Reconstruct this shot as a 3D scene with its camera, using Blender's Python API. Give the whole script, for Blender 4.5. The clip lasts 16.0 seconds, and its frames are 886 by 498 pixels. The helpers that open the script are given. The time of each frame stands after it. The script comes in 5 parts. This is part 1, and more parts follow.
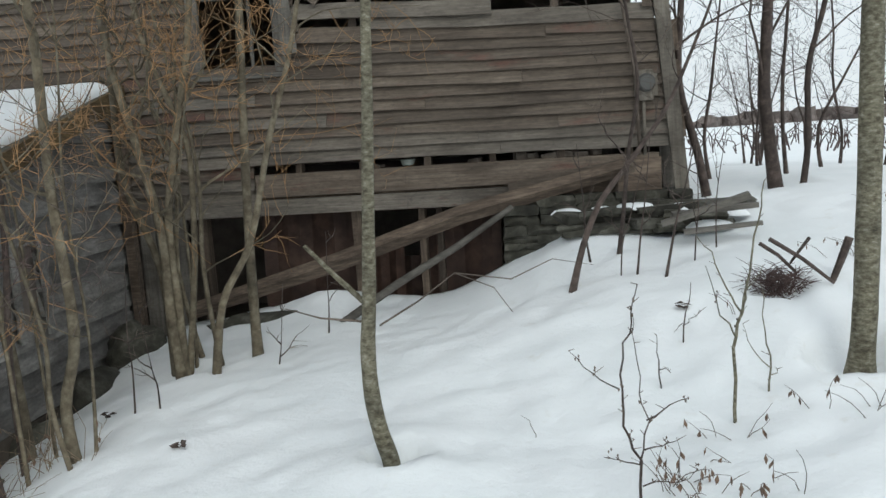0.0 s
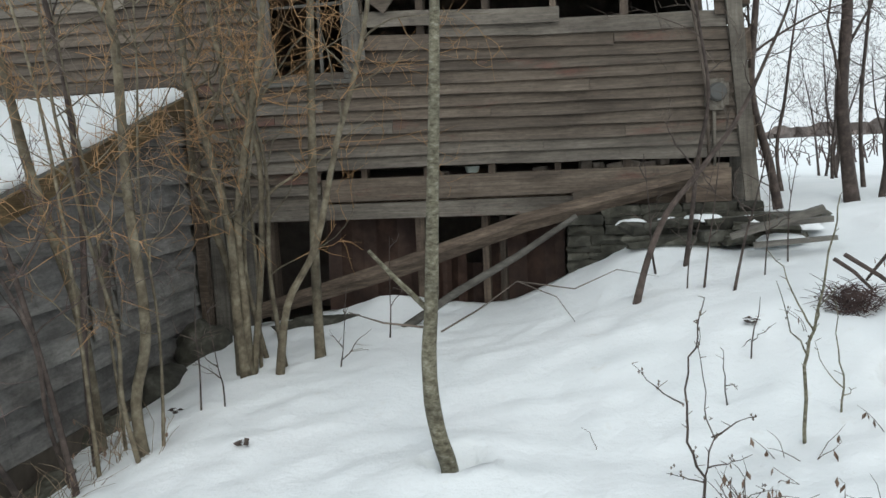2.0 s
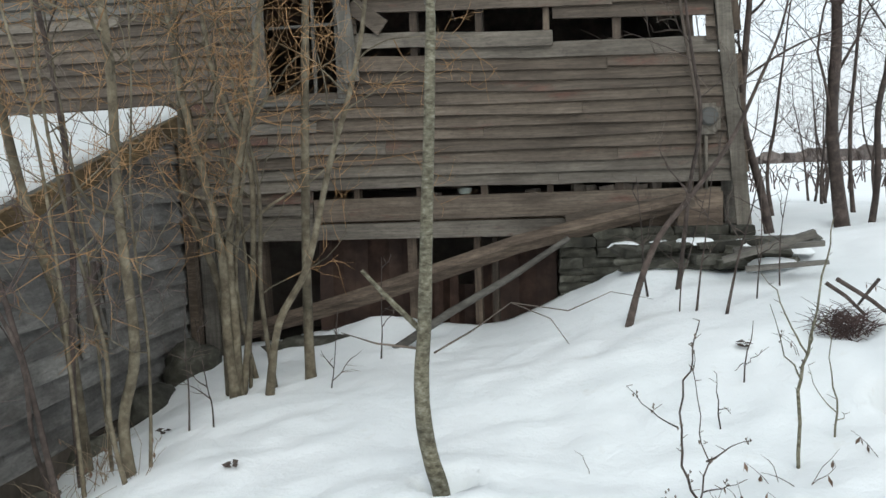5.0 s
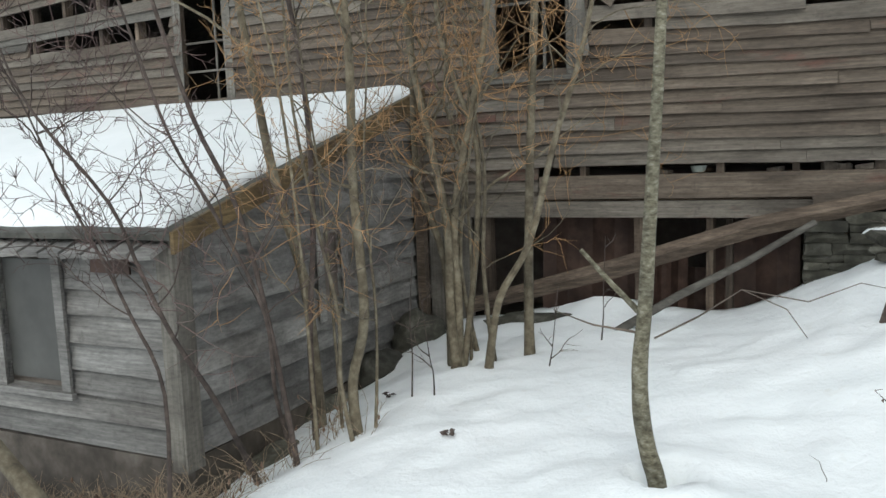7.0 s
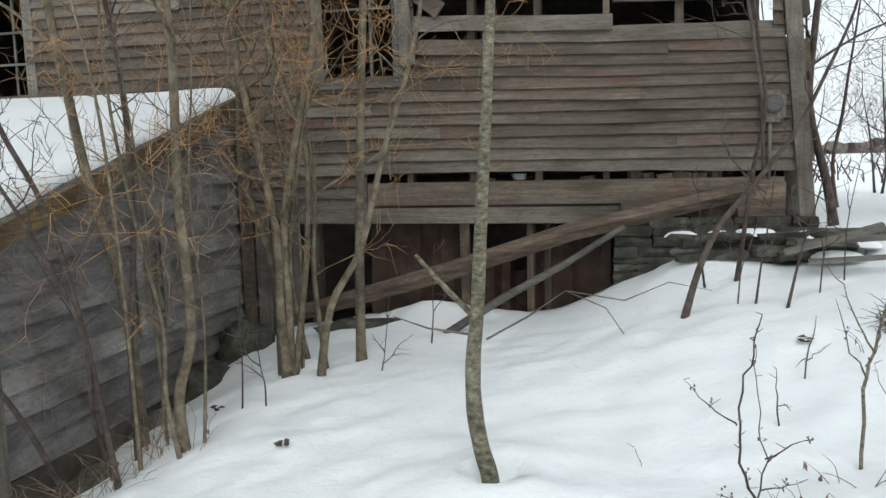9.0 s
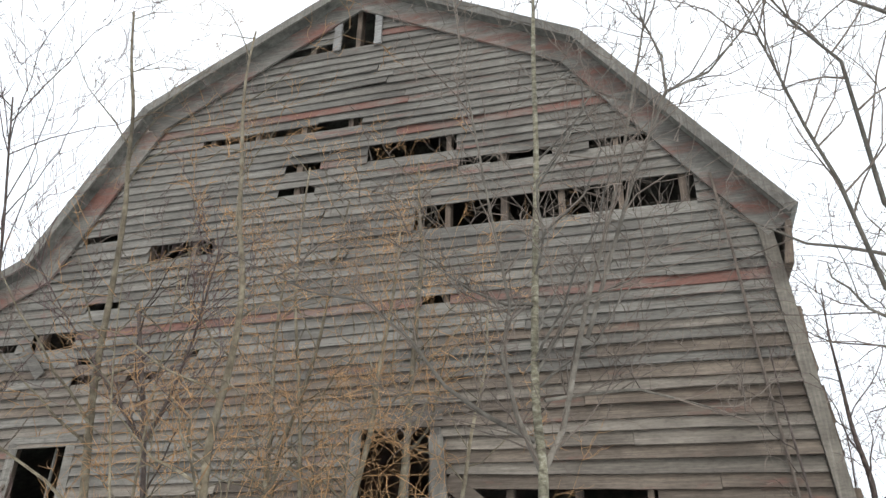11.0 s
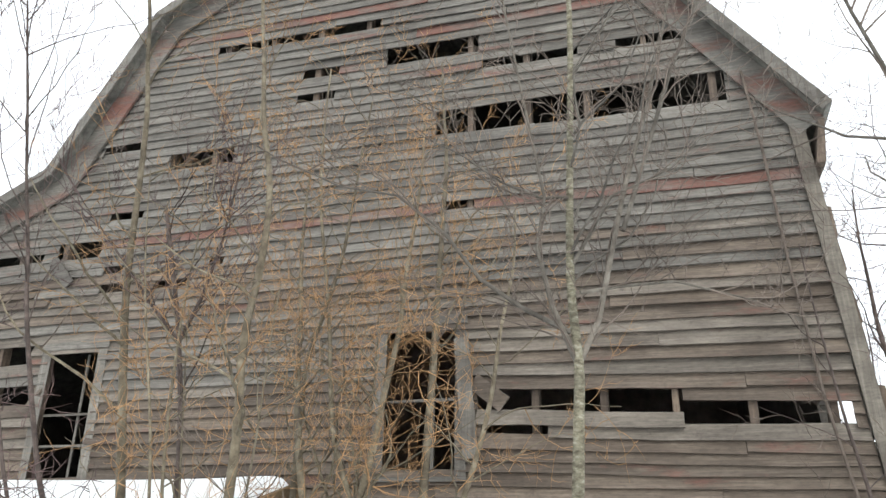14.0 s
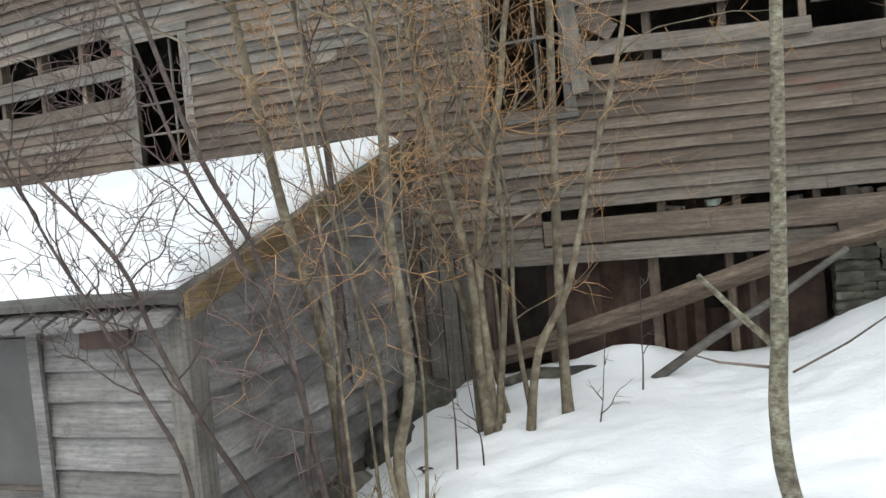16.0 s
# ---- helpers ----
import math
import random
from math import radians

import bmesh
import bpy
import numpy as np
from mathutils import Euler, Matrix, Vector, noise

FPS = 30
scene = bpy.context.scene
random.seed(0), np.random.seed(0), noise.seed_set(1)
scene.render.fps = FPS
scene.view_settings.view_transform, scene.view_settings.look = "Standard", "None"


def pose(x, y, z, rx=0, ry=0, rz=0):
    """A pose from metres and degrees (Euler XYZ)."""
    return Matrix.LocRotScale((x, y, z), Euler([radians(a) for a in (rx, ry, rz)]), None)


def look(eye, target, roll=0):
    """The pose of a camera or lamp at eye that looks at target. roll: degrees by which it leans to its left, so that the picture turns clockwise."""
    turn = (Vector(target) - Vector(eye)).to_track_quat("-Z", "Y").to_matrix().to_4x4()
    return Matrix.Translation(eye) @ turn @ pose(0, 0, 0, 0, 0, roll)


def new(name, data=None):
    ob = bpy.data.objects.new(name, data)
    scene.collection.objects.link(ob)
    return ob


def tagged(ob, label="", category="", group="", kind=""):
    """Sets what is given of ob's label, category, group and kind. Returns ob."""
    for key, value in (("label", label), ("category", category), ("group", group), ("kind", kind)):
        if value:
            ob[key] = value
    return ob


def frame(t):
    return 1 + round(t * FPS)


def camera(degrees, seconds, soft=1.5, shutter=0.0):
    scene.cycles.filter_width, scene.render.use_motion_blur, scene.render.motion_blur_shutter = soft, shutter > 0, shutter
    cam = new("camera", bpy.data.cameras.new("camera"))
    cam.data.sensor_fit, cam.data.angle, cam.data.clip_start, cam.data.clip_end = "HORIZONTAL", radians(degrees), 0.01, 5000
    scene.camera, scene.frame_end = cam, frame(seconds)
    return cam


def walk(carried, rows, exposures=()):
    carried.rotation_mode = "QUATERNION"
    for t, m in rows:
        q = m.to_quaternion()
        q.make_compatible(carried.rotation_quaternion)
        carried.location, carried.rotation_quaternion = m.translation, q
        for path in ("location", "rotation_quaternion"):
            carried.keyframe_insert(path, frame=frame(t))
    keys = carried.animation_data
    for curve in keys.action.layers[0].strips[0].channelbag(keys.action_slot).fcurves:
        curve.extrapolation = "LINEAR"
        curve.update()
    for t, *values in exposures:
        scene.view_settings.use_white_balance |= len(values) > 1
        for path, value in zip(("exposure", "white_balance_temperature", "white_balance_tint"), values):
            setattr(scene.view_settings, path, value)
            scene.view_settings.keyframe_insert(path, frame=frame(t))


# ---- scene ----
cam = camera(57.7, 16.0, soft=1.5)
# seconds, eye, (yaw to the left, pitch up, roll)
ROWS = [
    (0, (0.073, -0.054, 1.598), (6.23, -8.11, -3.62)),
    (0.5, (0.064, -0.064, 1.596), (6.74, -8.39, -3.19)),
    (1, (0.066, -0.063, 1.597), (9.21, -8.37, -3.25)),
    (1.5, (0.065, -0.048, 1.599), (10.18, -8.18, -3.00)),
    (2, (0.066, -0.058, 1.600), (10.62, -7.36, -2.90)),
    (2.5, (0.071, -0.057, 1.598), (10.34, -6.29, -2.61)),
    (3, (0.071, -0.064, 1.603), (9.72, -5.82, -2.33)),
    (3.5, (0.072, -0.058, 1.599), (9.37, -5.61, -2.22)),
    (6, (0.034, -0.027, 1.587), (11.67, -6.28, -2.46)),
    (6.5, (0.035, 0.014, 1.579), (22.86, -6.05, -3.04)),
    (7, (0.072, 0.017, 1.589), (26.15, -6.83, -2.27)),
    (7.5, (0.101, -0.016, 1.600), (20.39, -6.80, -1.34)),
    (8, (0.106, -0.039, 1.592), (17.18, -6.47, -2.10)),
    (8.5, (0.080, -0.033, 1.590), (14.60, -6.77, -1.90)),
    (9, (0.025, -0.020, 1.592), (13.52, -6.79, -1.46)),
    (9.5, (-0.079, 0.248, 1.535), (11.58, 3.17, -2.04)),
    (10, (-0.087, 0.275, 1.539), (13.00, 19.56, -1.01)),
    (10.2, (-0.095, 0.257, 1.540), (13.93, 24.26, -0.68)),
    (12.3, (-0.179, 0.074, 1.554), (16.67, 28.92, 2.78)),
    (12.5, (-0.218, 0.073, 1.531), (16.35, 28.40, 2.68)),
    (13, (-0.219, 0.104, 1.526), (16.68, 26.28, 2.53)),
    (13.5, (-0.217, 0.145, 1.528), (16.78, 24.55, 1.91)),
    (14, (-0.215, 0.221, 1.480), (16.50, 21.81, 1.01)),
    (14.5, (-0.245, 0.214, 1.504), (20.54, 12.88, 0.61)),
    (15, (-0.351, 0.256, 1.531), (25.28, 2.80, -0.82)),
    (15.5, (-0.556, 0.153, 1.505), (24.22, -3.29, -3.87)),
    (16, (-0.787, 0.278, 1.439), (20.73, -2.17, -5.45)),
]


def cam_pose(eye, yaw, pitch, roll):
    y, p = radians(yaw), radians(pitch)
    ahead = Vector((-math.sin(y) * math.cos(p), math.cos(y) * math.cos(p), math.sin(p)))
    return look(Vector(eye), Vector(eye) + ahead * 2, roll)


EXPOSURES = [(0, -0.28, 6150, 3), (0.5, -0.35, 6150, 3), (2, -0.2, 6150, 3), (3.5, -0.07, 6150, 3), (6, -0.04, 6150, 3), (7, 0.04, 6200, 3), (8, 0.0, 6200, 4), (9, -0.07, 6200, 4), (9.5, 0.17, 6300, 6), (10, 0.6, 6300, 7), (10.2, 0.6, 6300, 7), (12.5, 0.12, 6350, 7), (13.5, 0.55, 6350, 7), (14, 0.7, 6350, 7), (14.5, 0.95, 6350, 7), (15, 0.85, 6350, 7), (15.5, 0.55, 6300, 7), (16, 0.37, 6250, 6)]
walk(cam, [(t, cam_pose(eye, *turn)) for t, eye, turn in ROWS], EXPOSURES)

# ---- sky and sun: an overcast winter day ----
world = bpy.data.worlds.new("overcast")
scene.world = world
world.use_nodes = True
wn = world.node_tree
bg = wn.nodes["Background"]
sky = wn.nodes.new("ShaderNodeTexSky")
sky.sky_type, sky.sun_disc = "NISHITA", False
sky.sun_elevation, sky.sun_rotation = radians(38), radians(150)
sky.dust_density = 4.0
veil = wn.nodes.new("ShaderNodeMix")
veil.data_type = "RGBA"
veil.inputs[0].default_value = 0.85
wn.links.new(sky.outputs[0], veil.inputs[6])
veil.inputs[7].default_value = (9.2, 9.3, 9.6, 1)
wn.links.new(veil.outputs[2], bg.inputs[0])
bg.inputs[1].default_value = 0.13
sun = new("sun", bpy.data.lights.new("sun", "SUN"))
sun.data.energy, sun.data.angle, sun.data.color = 0.7, radians(25), (1.0, 0.96, 0.9)
sun.matrix_basis = look((6, -14, 16), (0, 4, 0))


# ---- materials ----
def nodes_of(name):
    m = bpy.data.materials.new(name)
    m.use_nodes = True
    t = m.node_tree
    return m, t.nodes, t.links, t.nodes["Principled BSDF"]


def ramp(n, stops):
    r = n.new("ShaderNodeValToRGB")
    while len(r.color_ramp.elements) < len(stops):
        r.color_ramp.elements.new(0.5)
    for e, (p, c) in zip(r.color_ramp.elements, stops):
        e.position, e.color = p, (*c, 1)
    return r


def noise_node(n, l, coord, scale, stretch=(1, 1, 1), detail=6, rough=0.6):
    mp = n.new("ShaderNodeMapping")
    mp.inputs["Scale"].default_value = stretch
    l.new(coord, mp.inputs[0])
    t = n.new("ShaderNodeTexNoise")
    t.inputs["Scale"].default_value, t.inputs["Detail"].default_value = scale, detail
    t.inputs["Roughness"].default_value = rough
    l.new(mp.outputs[0], t.inputs["Vector"])
    return t


def mix_node(n, l, fac, a, b, mode="MIX"):
    x = n.new("ShaderNodeMix")
    x.data_type, x.blend_type = "RGBA", mode
    for sock, v in ((0, fac), (6, a), (7, b)):
        if isinstance(v, (int, float)):
            x.inputs[sock].default_value = v
        elif isinstance(v, tuple):
            x.inputs[sock].default_value = (*v, 1)
        else:
            l.new(v, x.inputs[sock])
    return x.outputs[2]


def bump_to(n, l, bsdf, height, strength, dist=0.01):
    b = n.new("ShaderNodeBump")
    b.inputs["Strength"].default_value, b.inputs["Distance"].default_value = strength, dist
    l.new(height, b.inputs["Height"])
    l.new(b.outputs[0], bsdf.inputs["Normal"])


def shifted(n, l):
    """Object coordinates, moved by a random step for each object, so that no two boards look alike."""
    tc, oi = n.new("ShaderNodeTexCoord"), n.new("ShaderNodeObjectInfo")
    mul = n.new("ShaderNodeMath")
    mul.operation = "MULTIPLY"
    mul.inputs[1].default_value = 37.0
    l.new(oi.outputs["Random"], mul.inputs[0])
    add = n.new("ShaderNodeVectorMath")
    l.new(tc.outputs["Object"], add.inputs[0])
    l.new(mul.outputs[0], add.inputs[1])
    return add.outputs[0], oi.outputs["Random"]


def wood(name, stops, stretch=(0.6, 6, 14), scale=4.0, red=0.0, vary=0.25, stain=(0.05, 0.04, 0.035)):
    """Bare weathered wood: long grain, blotches, per-board tone, a rest of red paint."""
    m, n, l, b = nodes_of(name)
    co, rnd = shifted(n, l)
    grain = noise_node(n, l, co, scale, stretch, 8, 0.65)
    blot = noise_node(n, l, co, 1.7, (0.6, 1, 1.6), 4)
    col = ramp(n, stops)
    l.new(grain.outputs[0], col.inputs[0])
    c = col.outputs[0]
    bl = ramp(n, [(0.35, (0.5, 0.47, 0.45)), (0.62, (1.12, 1.1, 1.08))])
    l.new(blot.outputs[0], bl.inputs[0])
    c = mix_node(n, l, 0.85, c, bl.outputs[0], "MULTIPLY")
    tone = ramp(n, [(0.0, (1 - vary, 1 - vary, 1 - vary)), (0.45, (1, 0.98, 0.96)), (0.7, (0.9, 0.9, 0.9)), (1.0, (1 + vary * 0.5, 1 + vary * 0.46, 1 + vary * 0.38))])
    l.new(rnd, tone.inputs[0])
    c = mix_node(n, l, 1.0, c, tone.outputs[0], "MULTIPLY")
    if red:
        pn = noise_node(n, l, co, 1.1, (0.7, 1, 3), 7, 0.75)
        pr = ramp(n, [(0.62 - red * 0.25, (0, 0, 0)), (0.74 - red * 0.2, (1, 1, 1))])
        l.new(pn.outputs[0], pr.inputs[0])
        c = mix_node(n, l, pr.outputs[0], c, (0.14, 0.066, 0.05))
    sp = noise_node(n, l, co, 22, (0.7, 1, 2.2), 6, 0.7)
    sq = ramp(n, [(0.34, (0.7, 0.69, 0.68)), (0.5, (1, 1, 1)), (0.68, (1.2, 1.19, 1.17))])
    l.new(sp.outputs[0], sq.inputs[0])
    c = mix_node(n, l, 0.8, c, sq.outputs[0], "MULTIPLY")
    st = noise_node(n, l, co, 7, (1.5, 2, 0.8), 5, 0.7)
    sr = ramp(n, [(0.6, (0, 0, 0)), (0.8, (0.75, 0.75, 0.75))])
    l.new(st.outputs[0], sr.inputs[0])
    c = mix_node(n, l, sr.outputs[0], c, stain)
    l.new(c, b.inputs["Base Color"])
    b.inputs["Roughness"].default_value = 0.85
    bump_to(n, l, b, grain.outputs[0], 0.6, 0.006)
    return m


GREY = [(0.22, (0.088, 0.083, 0.073)), (0.5, (0.147, 0.14, 0.125)), (0.78, (0.235, 0.226, 0.205))]
SILVER = [(0.22, (0.13, 0.13, 0.128)), (0.5, (0.215, 0.213, 0.207)), (0.78, (0.34, 0.336, 0.325))]
BROWN = [(0.25, (0.045, 0.033, 0.025)), (0.5, (0.125, 0.096, 0.073)), (0.75, (0.25, 0.2, 0.155))]
M_CLAP = wood("weathered clapboard", GREY, red=0.15, vary=0.16)
M_CLAP_RED = wood("clapboard with red paint", GREY, red=0.95)
M_CLAP_WARM = wood("brown weathered clapboard", [(0.22, (0.078, 0.061, 0.047)), (0.5, (0.134, 0.109, 0.086)), (0.78, (0.22, 0.186, 0.15))], red=0.2, vary=0.24)
M_CLAP_PALE = wood("pale weathered clapboard", [(0.22, (0.11, 0.098, 0.082)), (0.5, (0.168, 0.15, 0.127)), (0.78, (0.26, 0.236, 0.2))], red=0.12, vary=0.2)
M_SHED = wood("silver-grey boards", SILVER, vary=0.35)
M_SHED_END = wood("silver-grey end boards", SILVER, (6, 0.8, 9), 3.0, vary=0.35)
M_BEAM = wood("old brown timber", BROWN, (0.5, 6, 6), vary=0.3)
M_STUD = wood("dark framing timber", BROWN, (6, 6, 0.5), vary=0.4)
M_TRIM = wood("upright weathered trim", GREY, (10, 10, 0.5), vary=0.3)
M_CORNER = wood("pale upright trim", [(0.22, (0.11, 0.1, 0.084)), (0.5, (0.175, 0.16, 0.135)), (0.78, (0.27, 0.25, 0.215))], (10, 10, 0.5), vary=0.2)
M_RAKE = wood("red-painted rake board", GREY, red=0.5, vary=0.2)
M_POLE = wood("peeled grey pole", GREY, (0.8, 5, 5), vary=0.3)


def snow_material():
    m, n, l, b = nodes_of("snow")
    tc = n.new("ShaderNodeTexCoord")
    big = noise_node(n, l, tc.outputs["Object"], 0.9, detail=4)
    mid = noise_node(n, l, tc.outputs["Object"], 6, detail=5)
    fine = noise_node(n, l, tc.outputs["Object"], 60, detail=3)
    r = ramp(n, [(0.3, (0.8, 0.83, 0.84)), (0.65, (0.88, 0.9, 0.91))])
    l.new(big.outputs[0], r.inputs[0])
    dirt = ramp(n, [(0.64, (0, 0, 0)), (0.78, (0.35, 0.35, 0.35))])
    l.new(mid.outputs[0], dirt.inputs[0])
    l.new(mix_node(n, l, dirt.outputs[0], r.outputs[0], (0.6, 0.57, 0.5)), b.inputs["Base Color"])
    b.inputs["Roughness"].default_value = 0.75
    b.inputs["Specular IOR Level"].default_value = 0.2
    crumb = noise_node(n, l, tc.outputs["Object"], 17, detail=5, rough=0.65)
    h = mix_node(n, l, 0.5, mid.outputs[0], crumb.outputs[0])
    h = mix_node(n, l, 0.08, h, fine.outputs[0])
    bump_to(n, l, b, h, 0.5, 0.05)
    return m


def rough_material(name, stops, scale=8, rough=0.9, bump=0.5, dist=0.02, metal=0.0, stretch=(1, 1, 1)):
    m, n, l, b = nodes_of(name)
    co, rnd = shifted(n, l)
    a = noise_node(n, l, co, scale, stretch, 8, 0.65)
    big = noise_node(n, l, co, scale * 0.2, (1, 1, 1), 4)
    r = ramp(n, stops)
    l.new(a.outputs[0], r.inputs[0])
    t = ramp(n, [(0.3, (0.6, 0.6, 0.6)), (0.65, (1.15, 1.15, 1.15))])
    l.new(big.outputs[0], t.inputs[0])
    c = mix_node(n, l, 1.0, r.outputs[0], t.outputs[0], "MULTIPLY")
    tone = ramp(n, [(0, (0.75, 0.75, 0.75)), (1, (1.2, 1.2, 1.2))])
    l.new(rnd, tone.inputs[0])
    l.new(mix_node(n, l, 1.0, c, tone.outputs[0], "MULTIPLY"), b.inputs["Base Color"])
    b.inputs["Roughness"].default_value, b.inputs["Metallic"].default_value = rough, metal
    bump_to(n, l, b, a.outputs[0], bump, dist)
    return m


M_SNOW = snow_material()
M_BARK = rough_material("grey-green bark", [(0.34, (0.065, 0.055, 0.036)), (0.47, (0.15, 0.135, 0.09)), (0.56, (0.21, 0.195, 0.138)), (0.68, (0.33, 0.315, 0.25))], 26, stretch=(1, 1, 1.9), dist=0.012, bump=0.8)
M_LIMB = rough_material("grey-brown limb bark", [(0.3, (0.058, 0.049, 0.038)), (0.5, (0.108, 0.095, 0.077)), (0.7, (0.18, 0.164, 0.138))], 16, dist=0.005)
M_BARK_TAN = rough_material("olive-tan bark", [(0.3, (0.06, 0.047, 0.03)), (0.5, (0.145, 0.12, 0.08)), (0.7, (0.25, 0.222, 0.16))], 13, dist=0.004)
M_BARK_DARK = rough_material("dark bark", [(0.3, (0.035, 0.026, 0.022)), (0.5, (0.07, 0.052, 0.044)), (0.7, (0.13, 0.1, 0.085))], 14, dist=0.006)
M_TWIG_ORANGE = rough_material("orange-tan twigs", [(0.3, (0.22, 0.118, 0.05)), (0.7, (0.41, 0.242, 0.108))], 6, 0.7)
M_TWIG_GREY = rough_material("grey-brown twigs", [(0.3, (0.065, 0.05, 0.038)), (0.7, (0.19, 0.15, 0.12))], 6, 0.8)
M_TWIG_DARK = rough_material("dark red-brown twigs", [(0.3, (0.05, 0.03, 0.028)), (0.7, (0.12, 0.075, 0.065))], 6, 0.7)
M_STONE = rough_material("lichened fieldstone", [(0.3, (0.02, 0.019, 0.014)), (0.5, (0.06, 0.057, 0.043)), (0.7, (0.15, 0.145, 0.12))], 6, dist=0.04)
M_RUST = rough_material("rusted sheet iron", [(0.3, (0.035, 0.02, 0.015)), (0.5, (0.075, 0.042, 0.031)), (0.7, (0.15, 0.09, 0.066))], 3, 0.75, 0.3, 0.008)
# earth; its dark colour also stands for shade in the shed's end window
M_DIRT_AND_SHADE = rough_material("dark earth", [(0.3, (0.04, 0.032, 0.025)), (0.7, (0.11, 0.09, 0.07))], 5)
M_INNER = rough_material("dark inner boards", [(0.3, (0.12, 0.1, 0.085)), (0.7, (0.28, 0.235, 0.2))], 4)
M_SHINGLE = rough_material("mossy roof shingles", [(0.3, (0.05, 0.05, 0.042)), (0.7, (0.16, 0.155, 0.135))], 9)
M_CONCRETE = rough_material("stained concrete", [(0.3, (0.055, 0.045, 0.036)), (0.5, (0.12, 0.1, 0.082)), (0.7, (0.2, 0.175, 0.15))], 5)
M_LEAF = rough_material("dead brown leaves", [(0.3, (0.1, 0.06, 0.04)), (0.7, (0.24, 0.16, 0.11))], 10, 0.8)
M_STRAW = rough_material("dry grass", [(0.3, (0.16, 0.11, 0.07)), (0.7, (0.36, 0.28, 0.19))], 10, 0.8)
M_RUBBLE = rough_material("brown rubble", [(0.3, (0.09, 0.07, 0.055)), (0.7, (0.26, 0.22, 0.18))], 9)
M_WHITE = rough_material("dull white enamel", [(0.3, (0.25, 0.28, 0.25)), (0.7, (0.4, 0.43, 0.39))], 8, 0.5, 0.1)
M_SHEET = rough_material("grey boarded pane", [(0.3, (0.07, 0.069, 0.064)), (0.7, (0.12, 0.118, 0.11))], 3, 0.6, 0.1)
# brown of the woods lightened, the haze of distance put into the colour
M_WOODS_HAZED = rough_material("far bare woods, haze in the colour", [(0.3, (0.12, 0.1, 0.09)), (0.7, (0.24, 0.2, 0.18))], 1.2)
M_RAKE_SHED = wood("mossy brown rake board", [(0.25, (0.06, 0.042, 0.02)), (0.5, (0.15, 0.105, 0.05)), (0.75, (0.26, 0.2, 0.1))], (6, 0.6, 14), vary=0.1)


# ---- mesh helpers ----
class Geo:
    """Vertices and faces gathered for one mesh."""

    def __init__(self):
        self.v, self.f = [], []

    def box(self, lo, hi, turn=None, jitter=0.0, rng=random):
        k = len(self.v)
        c = (Vector(lo) + Vector(hi)) / 2
        for x in (lo[0], hi[0]):
            for y in (lo[1], hi[1]):
                for z in (lo[2], hi[2]):
                    p = Vector((x, y, z))
                    if turn:
                        p = c + turn @ (p - c)
                    if jitter:
                        p += Vector([rng.uniform(-jitter, jitter) for _ in range(3)])
                    self.v.append(tuple(p))
        self.f += [tuple(k + i for i in q) for q in ((0, 1, 3, 2), (4, 6, 7, 5), (0, 4, 5, 1), (2, 3, 7, 6), (0, 2, 6, 4), (1, 5, 7, 3))]
        return self

    def tube(self, pts, radii, sides=6, cap=True):
        pts = [Vector(p) for p in pts]
        k, n = len(self.v), len(pts)
        for i, (p, r) in enumerate(zip(pts, radii)):
            d = (pts[min(i + 1, n - 1)] - pts[max(i - 1, 0)]).normalized()
            u = d.cross(Vector((0.31, 0.95, 0.02))).normalized()
            w = d.cross(u)
            for s in range(sides):
                a = 2 * math.pi * s / sides
                self.v.append(tuple(p + (u * math.cos(a) + w * math.sin(a)) * r))
        for i in range(n - 1):
            for s in range(sides):
                a, b = k + i * sides + s, k + i * sides + (s + 1) % sides
                self.f.append((a, b, b + sides, a + sides))
        if cap:
            self.f.append(tuple(k + s for s in range(sides))[::-1])
            self.f.append(tuple(k + (n - 1) * sides + s for s in range(sides)))
        return self

    def mesh(self, name, smooth=False):
        me = bpy.data.meshes.new(name)
        me.from_pydata(self.v, [], self.f)
        me.validate()
        if smooth:
            for p in me.polygons:
                p.use_smooth = True
        return me


def put(name, geo, mat, parent=None, label="", smooth=False):
    """Links a Geo as one mesh object, under a parent or on its own."""
    ob = new(name, geo.mesh(name, smooth))
    ob.data.materials.append(mat)
    if parent is not None:
        ob.parent = parent
    if label:
        tagged(ob, label)
    return ob


def thing(name, at, label, category, group="", kind=""):
    ob = new(name)
    ob.location = at
    ob.empty_display_size = 0.1
    return tagged(ob, label, category, group, kind)


def under(name, geo, mat, parent, label="", smooth=False):
    """A part whose geometry is given in world places, under a thing or part."""
    chain, at = parent, Vector((0, 0, 0))
    while chain is not None:
        at += chain.location
        chain = chain.parent
    geo.v = [tuple(Vector(p) - at) for p in geo.v]
    return put(name, geo, mat, parent, label, smooth)


# ---- ground ----
GX = (-40, -12, -6, -3.8, -3.4, -3.1, -2.75, -2.5, -1.8, -1.0, -0.6, 0.0, 0.5, 1.0, 1.6, 3.0, 8.0, 40)
